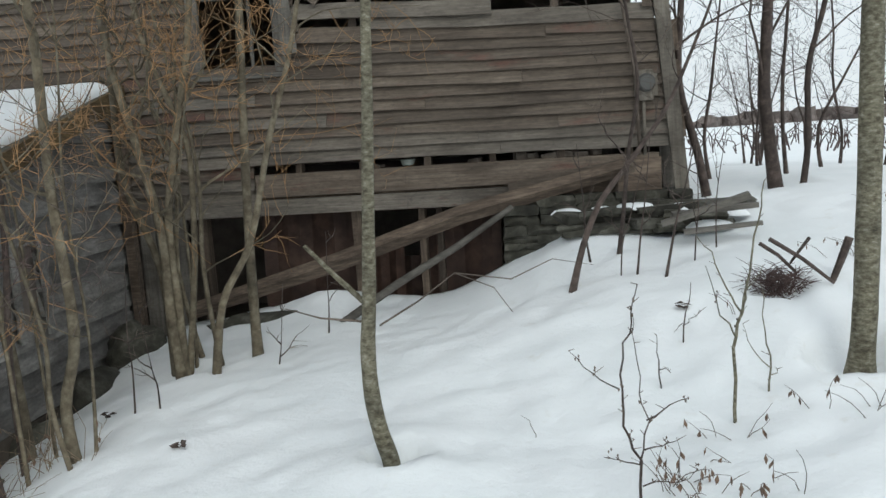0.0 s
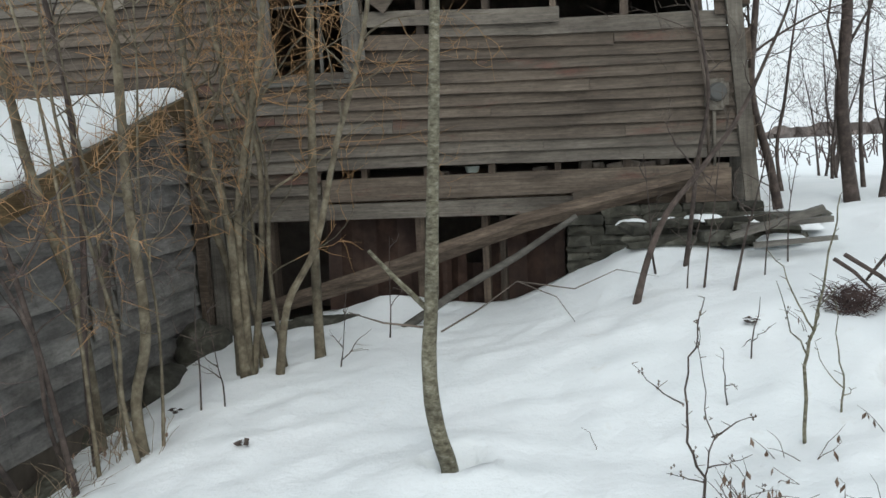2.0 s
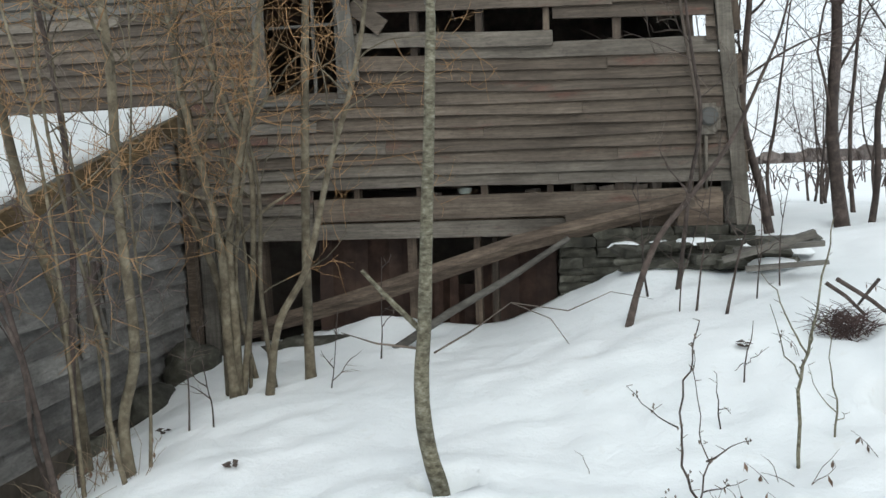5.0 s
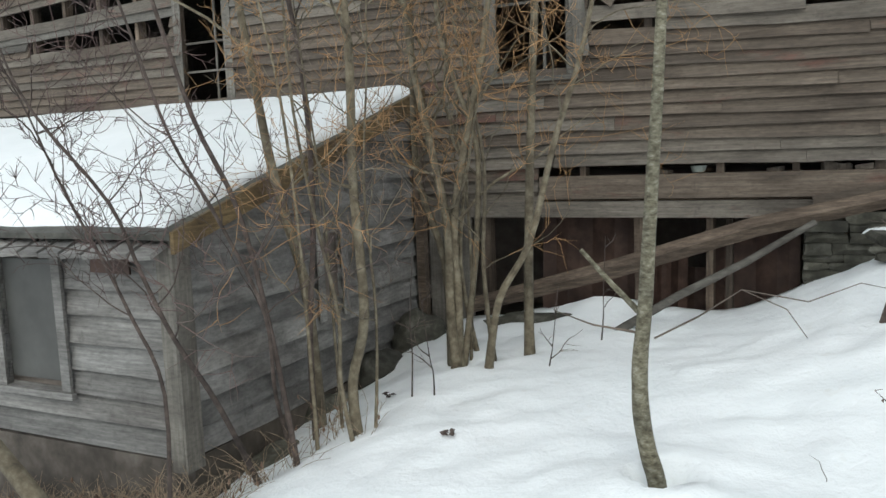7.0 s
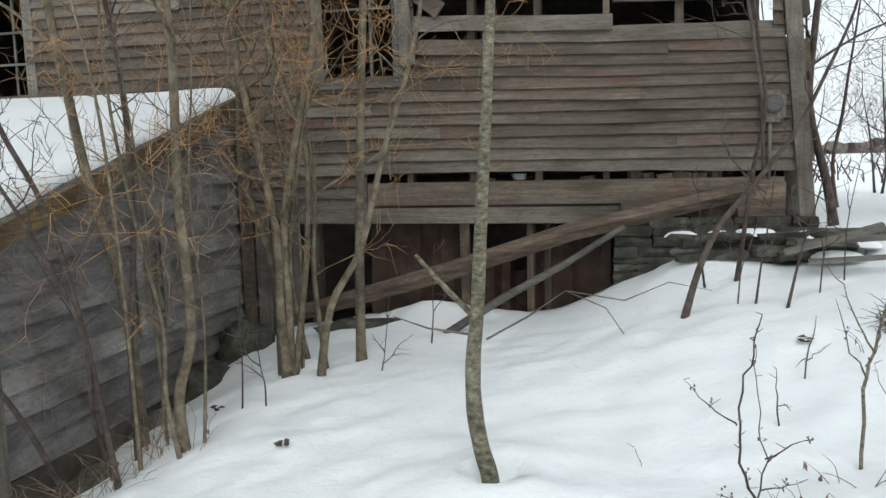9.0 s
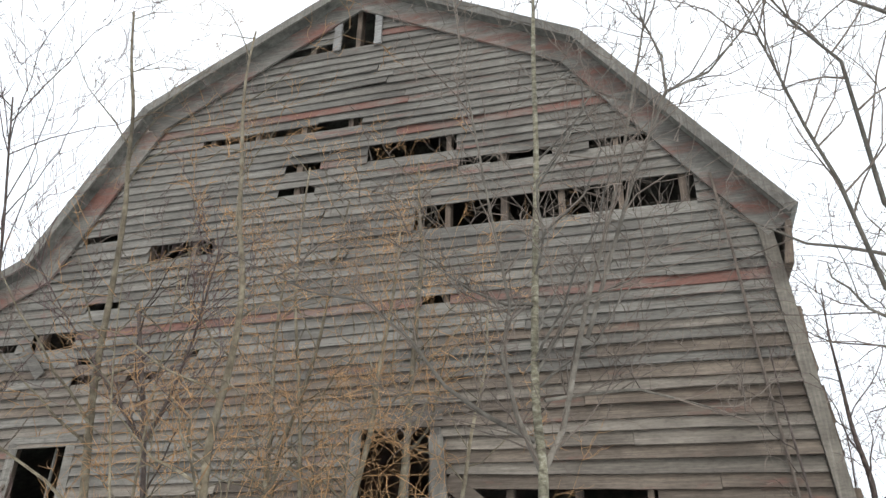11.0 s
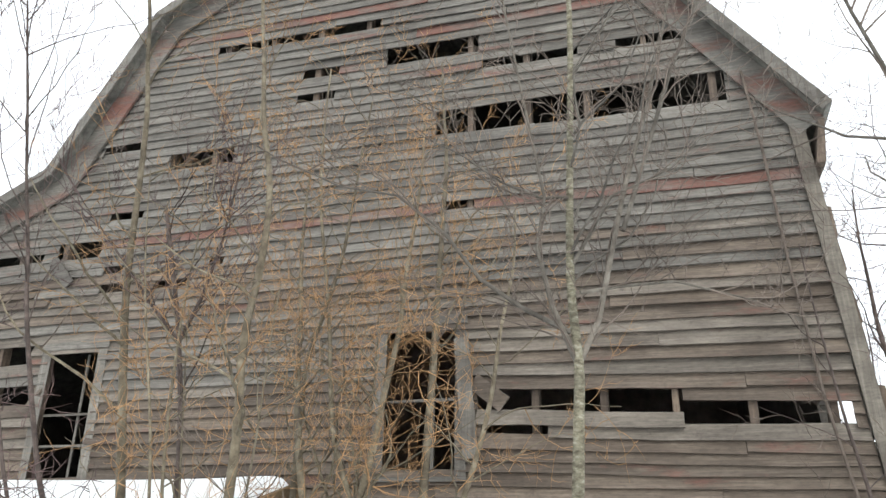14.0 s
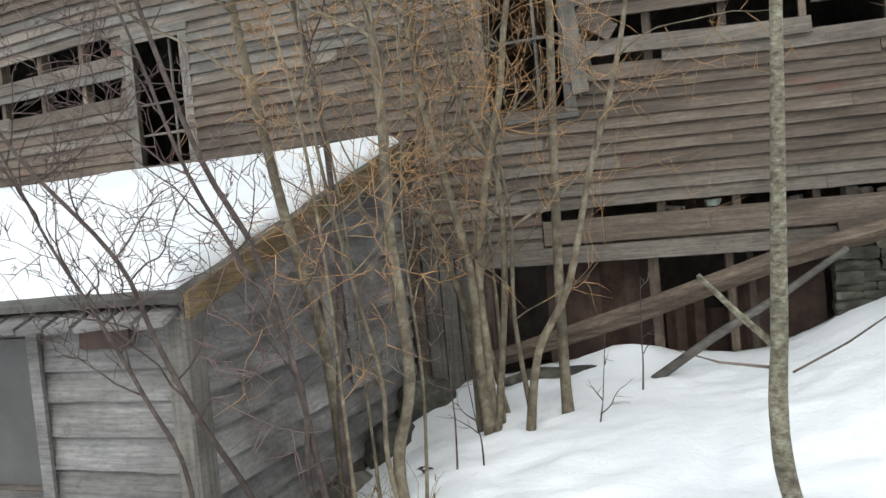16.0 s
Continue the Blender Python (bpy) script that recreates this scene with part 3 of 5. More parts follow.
def shed_walls():
    rng = random.Random(12)
    g = Geo().box((-10.6, SY + 0.03, -0.95), (SX - 0.03, SY + 0.09, EAVE - 0.02))
    front = shed_part("front_wall", g, M_INNER, shed)
    g = Geo()
    k = len(g.v)
    for x in (SX - 0.09, SX - 0.03):
        g.v += [(x, SY + 0.1, -0.95), (x, WALL_Y - 0.04, -0.95), (x, WALL_Y - 0.04, TOP - 0.06), (x, SY + 0.1, EAVE - 0.04)]
    g.f += [(3, 2, 1, 0), (4, 5, 6, 7), (0, 1, 5, 4), (1, 2, 6, 5), (2, 3, 7, 6), (3, 0, 4, 7)]
    end = shed_part("end_wall", g, M_INNER, shed)
    # lapped boards, wide and uneven
    z = -0.42
    while z < TOP:
        h = rng.uniform(0.17, 0.22)
        if z < EAVE - 0.1:
            hh = min(h, EAVE - 0.02 - z)
            cuts = [(-10.6, -5.62), (-4.97, SX)] if 0.0 - h * 0.7 < z < 0.93 else [(-10.6, -7.0), (-7.0, SX)]
            for a, b in cuts:
                g = Geo()
                n = 5
                for q in range(n + 1):
                    x = a + (b - a) * q / n
                    dz = rng.uniform(-0.006, 0.006)
                    g.v += [(x, SY - 0.03 - rng.uniform(0, 0.01), z + dz), (x, SY + 0.01, z + dz + 0.004), (x, SY + 0.026, z + hh + 0.02), (x, SY + 0.012, z + hh + 0.02)]
                for q in range(n):
                    for u, v in ((0, 1), (1, 2), (2, 3), (3, 0)):
                        g.f.append((4 * q + u, 4 * q + v, 4 * q + 4 + v, 4 * q + 4 + u))
                g.f += [(0, 3, 2, 1), (4 * n, 4 * n + 1, 4 * n + 2, 4 * n + 3)]
                shed_part("lap_board", g, M_SHED, front)
        # end wall course
        y0 = SY if z < EAVE - 0.15 else SY + (z + 0.12 - EAVE) / (TOP - EAVE) * (WALL_Y - SY)
        pieces = [(y0, WALL_Y - 0.03)]
        if 0.25 < z + h / 2 < 1.0:
            pieces = [(y0, 5.62), (5.95, WALL_Y - 0.03)]
        for a, b in pieces:
            if b - a < 0.15:
                continue
            g = Geo()
            n = 4
            for q in range(n + 1):
                y = a + (b - a) * q / n
                dz = rng.uniform(-0.008, 0.008)
                zt = min(z + h + 0.02, EAVE + (y - SY) / (WALL_Y - SY) * (TOP - EAVE) - 0.03)
                zb = min(z + dz, zt - 0.01)
                g.v += [(SX + 0.03 + rng.uniform(0, 0.012), y, zb), (SX - 0.01, y, zb + 0.004), (SX - 0.026, y, zt), (SX - 0.012, y, zt)]
            for q in range(n):
                for u, v in ((0, 1), (1, 2), (2, 3), (3, 0)):
                    g.f.append((4 * q + u, 4 * q + v, 4 * q + 4 + v, 4 * q + 4 + u))
            g.f += [(0, 3, 2, 1), (4 * n, 4 * n + 1, 4 * n + 2, 4 * n + 3)]
            shed_part("lap_board", g, M_SHED_END, end)
        z += h
    shed_part("corner_board", Geo().box((SX - 0.08, SY - 0.068, -0.5), (SX + 0.042, SY - 0.045, EAVE - 0.02), jitter=0.005), M_TRIM, shed)
    shed_part("corner_board", Geo().box((SX + 0.045, SY - 0.07, -0.5), (SX + 0.068, SY + 0.09, EAVE - 0.01), jitter=0.005), M_TRIM, shed)
    # window in the front, boarded with a grey sheet
    win = new("window")
    win.parent = shed
    win.location = Vector((-5.3, SY, 0.0)) - shed.location
    tagged(win, "blank grey shed window in a plain board frame")
    shed_part("pane", Geo().box((-5.6, SY + 0.0, 0.02), (-4.99, SY + 0.02, 0.93)), M_SHEET, win)
    for a, b in ((-5.7, -5.6), (-4.99, -4.9)):
        shed_part("frame_board", Geo().box((a, SY - 0.065, -0.06), (b, SY - 0.042, 0.97), jitter=0.004), M_SHED, win)
    shed_part("frame_board", Geo().box((-5.72, SY - 0.068, 0.975), (-4.88, SY - 0.044, 1.06), jitter=0.004), M_SHED, win)
    shed_part("sill", Geo().box((-5.74, SY - 0.09, -0.09), (-4.86, SY - 0.042, -0.04), jitter=0.004), M_SHED, win)
    shed_part("rusty_plate", Geo().box((-4.56, SY - 0.075, 0.86), (-4.2, SY - 0.055, 1.02), jitter=0.006), M_RUST, shed, "rusty red plate nailed under the eave")
    # narrow opening in the end wall: a dark sheet stands for the shade
    win = new("window")
    win.parent = shed
    win.location = Vector((SX, 5.8, 0.25)) - shed.location
    tagged(win, "broken window in the end wall, its shaded opening a dark sheet")
    shed_part("opening", Geo().box((SX - 0.028, 5.66, 0.26), (SX - 0.022, 5.92, 0.98)), M_DIRT_AND_SHADE, win)
    for a, b in ((5.56, 5.64), (5.93, 6.01)):
        shed_part("frame_board", Geo().box((SX + 0.045, a, 0.2), (SX + 0.065, b, 1.02), jitter=0.005), M_SHED, win)
    shed_part("base", Geo().box((-10.6, SY - 0.05, -1.15), (SX + 0.04, SY + 0.02, -0.43)), M_CONCRETE, shed, "stained concrete footing")
    shed_part("base", Geo().box((SX - 0.05, SY + 0.03, -1.15), (SX + 0.03, WALL_Y - 0.05, -0.43)), M_DIRT_AND_SHADE, shed)
    shed_part("post", Geo().box((SX + 0.05, WALL_Y - 0.16, -0.3), (SX + 0.14, WALL_Y - 0.07, 2.0), jitter=0.01), M_BEAM, shed, "dark corner post")


shed_walls()


def shed_roof():
    ov = 0.14
    slope = (TOP - EAVE) / (WALL_Y - SY)
    z_at = lambda y: EAVE + (y - SY) * slope
    g = Geo()
    for x in (-10.7, SX + 0.13):
        for y, d in ((SY - ov, 0.02), (WALL_Y - 0.04, 0.02), (WALL_Y - 0.04, 0.06), (SY - ov, 0.06)):
            g.v.append((x, y, z_at(y) + d))
    g.f += [(0, 1, 2, 3), (7, 6, 5, 4), (0, 4, 5, 1), (1, 5, 6, 2), (2, 6, 7, 3), (3, 7, 4, 0)]
    shed_part("roof", g, M_SHINGLE, shed, "grey board roof under the snow")
    g = Geo()
    for x in (SX + 0.134, SX + 0.165):
        for y, d in ((SY - ov, -0.07), (WALL_Y - 0.05, -0.1), (WALL_Y - 0.05, 0.1), (SY - ov, 0.075)):
            g.v.append((x, y, z_at(y) + d))
    g.f += [(0, 1, 2, 3), (7, 6, 5, 4), (0, 4, 5, 1), (1, 5, 6, 2), (2, 6, 7, 3), (3, 7, 4, 0)]
    shed_part("rake_board", g, M_RAKE_SHED, shed, "brown rake board along the roof edge")
    x = -10.5
    while x < SX:
        g = Geo().box((x, SY - ov - 0.16, z_at(SY - ov) - 0.035), (x + 0.16, SY + 0.1, z_at(SY - ov) - 0.002), turned("X", 17) @ turned("Z", 12))
        shed_part("roof_board", g, M_SHED, shed)
        x += 0.21
    # the snow
    g = Geo()
    nx, ny = 60, 24
    x0, x1, y0, y1 = -10.7, SX + 0.02, SY - ov + 0.12, WALL_Y - 0.06
    for j in range(ny + 1):
        for i in range(nx + 1):
            u, v = i / nx, j / ny
            x = x0 + (x1 - x0) * (1 - (1 - u) ** 1.5)
            y = y0 + (y1 - y0) * v ** 1.3
            e = min(1, (x1 - x) / 0.16, (y - y0) / 0.2)
            e = math.sqrt(max(0, 1 - (1 - max(e, 0)) ** 2))
            d = 0.055 + 0.13 * e * (1 + 0.3 * noise.noise(Vector((x * 1.3, y * 1.3, 5)))) * (1.0 - 0.35 * v)
            wob = 0.05 * noise.noise(Vector((x * 2, y * 2, 0)))
            g.v.append((x + (wob if i == nx else 0), y + (wob if j == 0 else 0), z_at(y) + d))
    w = nx + 1
    for j in range(ny):
        for i in range(nx):
            a = j * w + i
            g.f.append((a, a + 1, a + w + 1, a + w))
    g.v = [askew(p) for p in g.v]
    ob = put("roof_snow", g, M_SNOW, smooth=True)
    tagged(ob, "thick smooth blanket of snow on the lean-to roof", "snow", kind="stuff")


shed_roof()

# ---- trees ----
def twig_tree(geo_limb, geo_twig, start, way, length, r, depth, rng, spread=0.6, up=0.25, kids=5, limb=False):
    """A limb with crooked segments that carries shorter ones."""
    n = 9 if limb else (5 if depth else 4)
    pts, radii, d, p = [Vector(start)], [r], Vector(way).normalized(), Vector(start)
    for i in range(n):
        d = (d + Vector((rng.gauss(0, 0.2), rng.gauss(0, 0.2), rng.gauss(0, 0.15) + up * 0.25))).normalized()
        p = p + d * length / n
        pts.append(p.copy())
        radii.append(r * (1 - 0.75 * (i + 1) / n))
    (geo_limb if limb else geo_twig).tube(pts, radii, 5 if r > 0.01 else 3, cap=False)
    if depth == 0:
        return
    for k in range(kids):
        t = rng.uniform(0.2, 1.0)
        i = min(int(t * n), n - 1)
        q = pts[i].lerp(pts[i + 1], t * n - i)
        ax = Vector((rng.gauss(0, 1), rng.gauss(0, 1), rng.gauss(0, 0.5)))
        side = d.cross(ax).normalized()
        w = (pts[i + 1] - pts[i]).normalized() * (1 - spread) + side * spread + Vector((0, 0, up))
        twig_tree(geo_limb, geo_twig, q, w, length * rng.uniform(0.35, 0.65), max(0.0026, radii[i] * 0.6), depth - 1, rng, spread, up, kids)


def bare_tree(name, label, pts, r0, r1, height, bark, twig, seed, limbs=8, first=0.35, limb_len=0.9, group="", category="tree", depth=2, kids=4, spread=0.62, sides=8, rise=0.15, stems=(), limb_bark=None):
    """A bare tree: a tapered crooked trunk through the given places and on up to its height, limbs and twigs."""
    rng = random.Random(seed)
    pts = [Vector(p) for p in pts]
    pts[0].z -= 0.12
    d = (pts[-1] - pts[-2]).normalized()
    while pts[-1].z < height:
        d = (d * 0.8 + Vector((rng.gauss(0, 0.07), rng.gauss(0, 0.07), 0.25))).normalized()
        pts.append(pts[-1] + d * 0.45)
    total = sum((b - a).length for a, b in zip(pts, pts[1:]))
    base = pts[0] + Vector((0, 0, 0.12))
    tree = thing(name, base, label, category, group)
    # finer trunk line
    fine = []
    for i in range(len(pts) - 1):
        a, b, c, e = pts[max(i - 1, 0)], pts[i], pts[i + 1], pts[min(i + 2, len(pts) - 1)]
        for k in range(4):
            t = k / 4
            fine.append(0.5 * ((2 * b) + (c - a) * t + (2 * a - 5 * b + 4 * c - e) * t * t + (3 * b - a - 3 * c + e) * t ** 3))
    fine.append(pts[-1])
    m = len(fine)
    radii = [(r0 + (r1 - r0) * i / (m - 1)) * (1 + 0.06 * noise.noise(fine[i] * 9)) * (1.25 - 0.25 * min(1, i / 3)) for i in range(m)]
    under("trunk", Geo().tube(fine, radii, sides), bark, tree, smooth=True)
    gt = Geo()
    for k in range(limbs):
        t = first + (1 - first) * (k + rng.random()) / limbs
        i = min(int(t * (m - 1)), m - 2)
        gl = Geo()
        way = Vector((rng.gauss(0, 1), rng.gauss(0, 0.7), 0)).normalized() * spread * 1.5 + (fine[i + 1] - fine[i]).normalized() * 0.7
        twig_tree(gl, gt, fine[i], way, limb_len * (1.25 - 0.6 * t) * rng.uniform(0.7, 1.3), min(0.017, max(0.0055, radii[i] * 0.45)), depth, rng, spread, rise, kids, True)
        under("limb", gl, limb_bark or bark, tree)
    for line, ra in stems:
        line = [Vector(p) for p in line]
        gl, n = Geo(), len(line)
        gl.tube(line, [ra * (1 - 0.75 * i / (n - 1)) for i in range(n)], 6, cap=False)
        for i in range(1, n):
            for q in range(3):
                at = line[i - 1].lerp(line[i], rng.random())
                way = (line[i] - line[i - 1]).normalized() + Vector((rng.gauss(0, 0.7), rng.gauss(0, 0.5), rng.gauss(0.2, 0.4)))
                twig_tree(gl, gt, at, way, limb_len * rng.uniform(0.3, 0.6), max(0.003, ra * 0.4), 2, rng, spread, rise, 3)
        under("limb", gl, limb_bark or bark, tree, smooth=True)
    if gt.f:
        tagged(under("twig_spray", gt, twig, tree), kind="stuff")
    return tree


MAIN = bare_tree("sapling_tree", "slender grey-green maple sapling with a bent foot in a snow well", [(-0.63, 3.62, -0.05), (-0.65, 3.64, 0.03), (-0.69, 3.64, 0.18), (-0.72, 3.64, 0.37), (-0.722, 3.64, 0.6), (-0.70, 3.65, 0.84), (-0.68, 3.65, 1.15), (-0.66, 3.65, 1.46), (-0.64, 3.65, 1.75), (-0.62, 3.65, 2.1), (-0.61, 3.65, 2.33), (-0.63, 3.65, 2.69), (-0.61, 3.65, 3.26), (-0.58, 3.65, 3.92), (-0.57, 3.65, 4.64)], 0.047, 0.008, 5.4, M_BARK, M_TWIG_GREY, 3, 14, 0.68, 1.2, depth=3, kids=3, spread=0.6, rise=0.22, limb_bark=M_LIMB, stems=(
    ([(-0.61, 3.65, 2.32), (-0.52, 3.7, 2.52), (-0.38, 3.75, 3.14), (-0.23, 3.8, 3.65), (-0.11, 3.8, 4.13), (0.04, 3.85, 4.85), (0.16, 3.85, 5.45)], 0.017),
    ([(-0.62, 3.65, 2.33), (-0.71, 3.6, 2.57), (-0.76, 3.55, 2.83), (-0.72, 3.55, 3.08), (-0.8, 3.5, 3.58), (-0.9, 3.45, 4.26), (-1.0, 3.45, 5.05)], 0.014),
    ([(-0.64, 3.65, 2.46), (-0.84, 3.55, 2.56), (-1.0, 3.45, 2.67), (-1.15, 3.4, 2.88), (-1.36, 3.35, 3.07), (-1.65, 3.35, 3.15), (-1.91, 3.35, 3.3)], 0.012),
    ([(-0.59, 3.65, 2.64), (-0.43, 3.75, 2.69), (-0.18, 3.85, 2.73), (0.04, 3.9, 2.67), (0.17, 3.95, 2.64)], 0.01),
    ([(-0.61, 3.65, 3.11), (-0.74, 3.55, 3.08), (-0.92, 3.55, 3.18), (-1.11, 3.5, 3.33), (-1.27, 3.45, 3.41)], 0.009),
    ([(-0.62, 3.65, 2.77), (-0.42, 3.55, 3.05), (-0.16, 3.45, 3.1), (0.0, 3.45, 3.25)], 0.009),
    ([(-0.39, 3.75, 2.96), (-0.11, 3.75, 3.78), (0.12, 3.75, 4.33), (0.35, 3.75, 4.42), (0.55, 3.75, 4.66), (0.77, 3.75, 5.02)], 0.013),
    ([(0.12, 3.75, 4.33), (0.12, 3.75, 4.58), (0.05, 3.75, 4.84), (0.0, 3.75, 5.11)], 0.009),
))
g = Geo()
g.tube([(-0.71, 3.66, 0.81), (-0.85, 3.64, 0.96), (-0.98, 3.60, 1.12)], (0.017, 0.014, 0.01), 6)
under("broken_limb", g, M_BARK, MAIN)
g = Geo()
g.tube([(-0.72, 3.66, 0.73), (-0.93, 3.60, 0.77), (-1.09, 3.57, 0.83)], (0.007, 0.005, 0.002), 4)
g.tube([(-0.66, 3.66, 0.71), (-0.46, 3.62, 0.83), (-0.28, 3.60, 0.96), (-0.10, 3.57, 0.89), (-0.02, 3.54, 0.78)], (0.005, 0.004, 0.003, 0.0025, 0.002), 4)
g.tube([(-0.28, 3.60, 0.96), (-0.02, 3.60, 0.92), (0.17, 3.57, 1.01), (0.35, 3.54, 0.98)], (0.003, 0.003, 0.002, 0.001), 4)
under("low_twig", g, M_TWIG_GREY, MAIN)
TAN = "slim olive-tan sapling with fine orange twigs"
GRP = "saplings by the lean-to"
bare_tree("sapling_tree", TAN, [(-2.06, 5.83, 0.02), (-2.06, 5.83, 0.30), (-2.04, 5.83, 1.01), (-1.99, 5.83, 2.01), (-1.94, 5.83, 2.81), (-1.91, 5.83, 3.47), (-1.89, 5.83, 3.93), (-1.86, 5.83, 4.59)], 0.043, 0.008, 5.3, M_BARK_TAN, M_TWIG_ORANGE, 5, 13, 0.45, 1.15, GRP, depth=3, kids=3)
bare_tree("sapling_tree", "leaning olive-tan sapling crossing another trunk", [(-2.23, 5.37, 0.01), (-2.12, 5.37, 0.50), (-1.89, 5.42, 0.93), (-1.70, 5.46, 1.64), (-1.53, 5.46, 2.12)], 0.031, 0.006, 3.5, M_BARK_TAN, M_TWIG_ORANGE, 6, 11, 0.4, 0.92, GRP, depth=3, kids=3)
for k, pts in enumerate(([(-2.53, 5.49, -0.03), (-2.57, 5.49, 0.40), (-2.57, 5.49, 1.00), (-2.67, 5.49, 1.57), (-2.80, 5.49, 2.19), (-2.86, 5.49, 2.70)],
                         [(-2.53, 5.53, -0.02), (-2.52, 5.53, 0.48), (-2.53, 5.53, 1.07), (-2.41, 5.53, 1.68), (-2.26, 5.53, 2.27), (-2.20, 5.53, 2.64)],
                         [(-2.65, 5.64, -0.05), (-2.68, 5.64, 0.72), (-2.88, 5.64, 1.37), (-2.90, 5.64, 1.91), (-2.89, 5.64, 2.48)],
                         [(-2.52, 5.57, -0.01), (-2.40, 5.57, 0.64), (-2.35, 5.57, 1.14), (-2.35, 5.57, 1.67), (-2.57, 5.57, 2.29)])):
    bare_tree("willow", "crooked tan stem thick with orange twigs, in a clump", pts, 0.04 - 0.005 * k, 0.007, 4.2 + 0.35 * k, M_BARK_TAN, M_TWIG_ORANGE, 20 + k, 15, 0.2, 1.15, "willow clump", depth=3, kids=3, spread=0.7)
bare_tree("sapling_tree", "olive-tan sapling with a crooked trunk beside the shed", [(-2.58, 4.13, -0.14), (-2.61, 4.13, 0.18), (-2.50, 4.13, 0.62), (-2.53, 4.13, 1.4), (-2.52, 4.14, 2.13), (-2.54, 4.14, 2.66), (-2.48, 4.14, 3.17), (-2.48, 4.14, 3.63), (-2.57, 4.14, 4.1)], 0.035, 0.007, 5.6, M_BARK_TAN, M_TWIG_ORANGE, 31, 15, 0.25, 1.03, GRP, depth=3, kids=3)
bare_tree("sapling_tree", TAN, [(-2.52, 4.00, -0.15), (-2.61, 4.00, 0.22), (-2.60, 4.00, 0.64), (-2.72, 4.00, 1.19), (-2.84, 4.00, 1.86), (-2.87, 4.00, 2.52)], 0.015, 0.003, 3.8, M_BARK_TAN, M_TWIG_ORANGE, 32, 13, 0.25, 0.92, GRP, depth=3, kids=3)
bare_tree("sapling_tree", "grey-brown sapling close against the shed wall", [(-3.20, 4.61, -0.41), (-3.19, 4.52, 0.58), (-3.22, 4.39, 1.14), (-3.26, 4.3, 1.54), (-3.35, 4.3, 2.05), (-3.44, 4.3, 2.59), (-3.52, 4.3, 3.15), (-3.55, 4.3, 3.75), (-3.59, 4.3, 4.38)], 0.038, 0.009, 6.1, M_BARK_TAN, M_TWIG_GREY, 33, 14, 0.35, 1.1, GRP, depth=3, kids=3)
DARK = "dark red-brown shrub stem with wiry twigs"
DG = "dark shrubs by the shed"
bare_tree("shrub", DARK, [(-3.09, 4.16, -0.37), (-3.02, 3.89, 0.13), (-2.85, 3.63, 0.70), (-2.89, 3.36, 1.25), (-3.03, 3.18, 1.73), (-3.16, 3.10, 2.25)], 0.015, 0.004, 2.8, M_BARK_DARK, M_TWIG_DARK, 34, 14, 0.25, 0.85, DG, depth=3, kids=3)
bare_tree("shrub", DARK, [(-3.03, 4.3, -0.35), (-3.0, 4.25, 0.4), (-2.92, 4.25, 1.2), (-2.93, 4.25, 2.03), (-3.04, 4.25, 2.72)], 0.021, 0.012, 3.2, M_BARK_DARK, M_TWIG_DARK, 35, 6, 0.6, 1.1, DG, depth=3, kids=3, spread=0.5, rise=0.3, stems=(
    ([(-3.04, 4.25, 2.72), (-3.3, 4.25, 3.0), (-3.54, 4.25, 3.29), (-3.9, 4.25, 3.7), (-4.24, 4.25, 4.13)], 0.013),
    ([(-3.04, 4.25, 2.72), (-2.92, 4.25, 3.0), (-2.83, 4.25, 3.36), (-2.77, 4.25, 3.81), (-2.71, 4.25, 4.19)], 0.013),
))
bare_tree("shrub", DARK, [(-3.07, 3.80, -0.39), (-3.03, 3.40, 0.21), (-3.11, 3.18, 0.65), (-3.23, 3.10, 1.02), (-3.32, 3.01, 1.40), (-3.71, 2.92, 1.88)], 0.018, 0.004, 2.4, M_BARK_DARK, M_TWIG_DARK, 36, 14, 0.25, 0.85, DG, depth=3, kids=3)
bare_tree("shrub", DARK, [(-3.19, 3.11, -0.36), (-3.13, 3.10, 0.36), (-3.33, 3.10, 0.78), (-3.55, 3.10, 1.15), (-3.77, 3.10, 1.48)], 0.013, 0.004, 2.0, M_BARK_DARK, M_TWIG_DARK, 37, 13, 0.3, 0.75, DG, depth=3, kids=3)
bare_tree("shrub", DARK, [(-2.88, 3.9, -0.3), (-2.95, 3.8, 0.54), (-3.06, 3.7, 1.31), (-3.35, 3.7, 1.86), (-3.64, 3.7, 2.7), (-3.75, 3.7, 3.16)], 0.018, 0.006, 4.6, M_BARK_DARK, M_TWIG_DARK, 38, 18, 0.42, 1.6, DG, depth=3, kids=3, spread=0.5, rise=0.3)
EXTRA = random.Random(77)
for k in range(3):
    x, y = -2.57 + EXTRA.uniform(-0.3, 0.5), 5.55 + EXTRA.uniform(-0.15, 0.3)
    z = ground_z(x, y)
    lean = EXTRA.uniform(-0.3, 0.3)
    bare_tree("willow", "thin orange-tan shoot in a willow clump", [(x, y, z), (x + lean * 0.5, y, z + 0.7), (x + lean * 0.3, y, z + 1.5), (x + lean * 1.3, y, z + 2.3)], EXTRA.uniform(0.012, 0.022), 0.003, EXTRA.uniform(2.8, 4.6), M_BARK_TAN, M_TWIG_ORANGE, 120 + k, 13, 0.2, 0.8, "willow clump", "willow", 2, 4, sides=6)
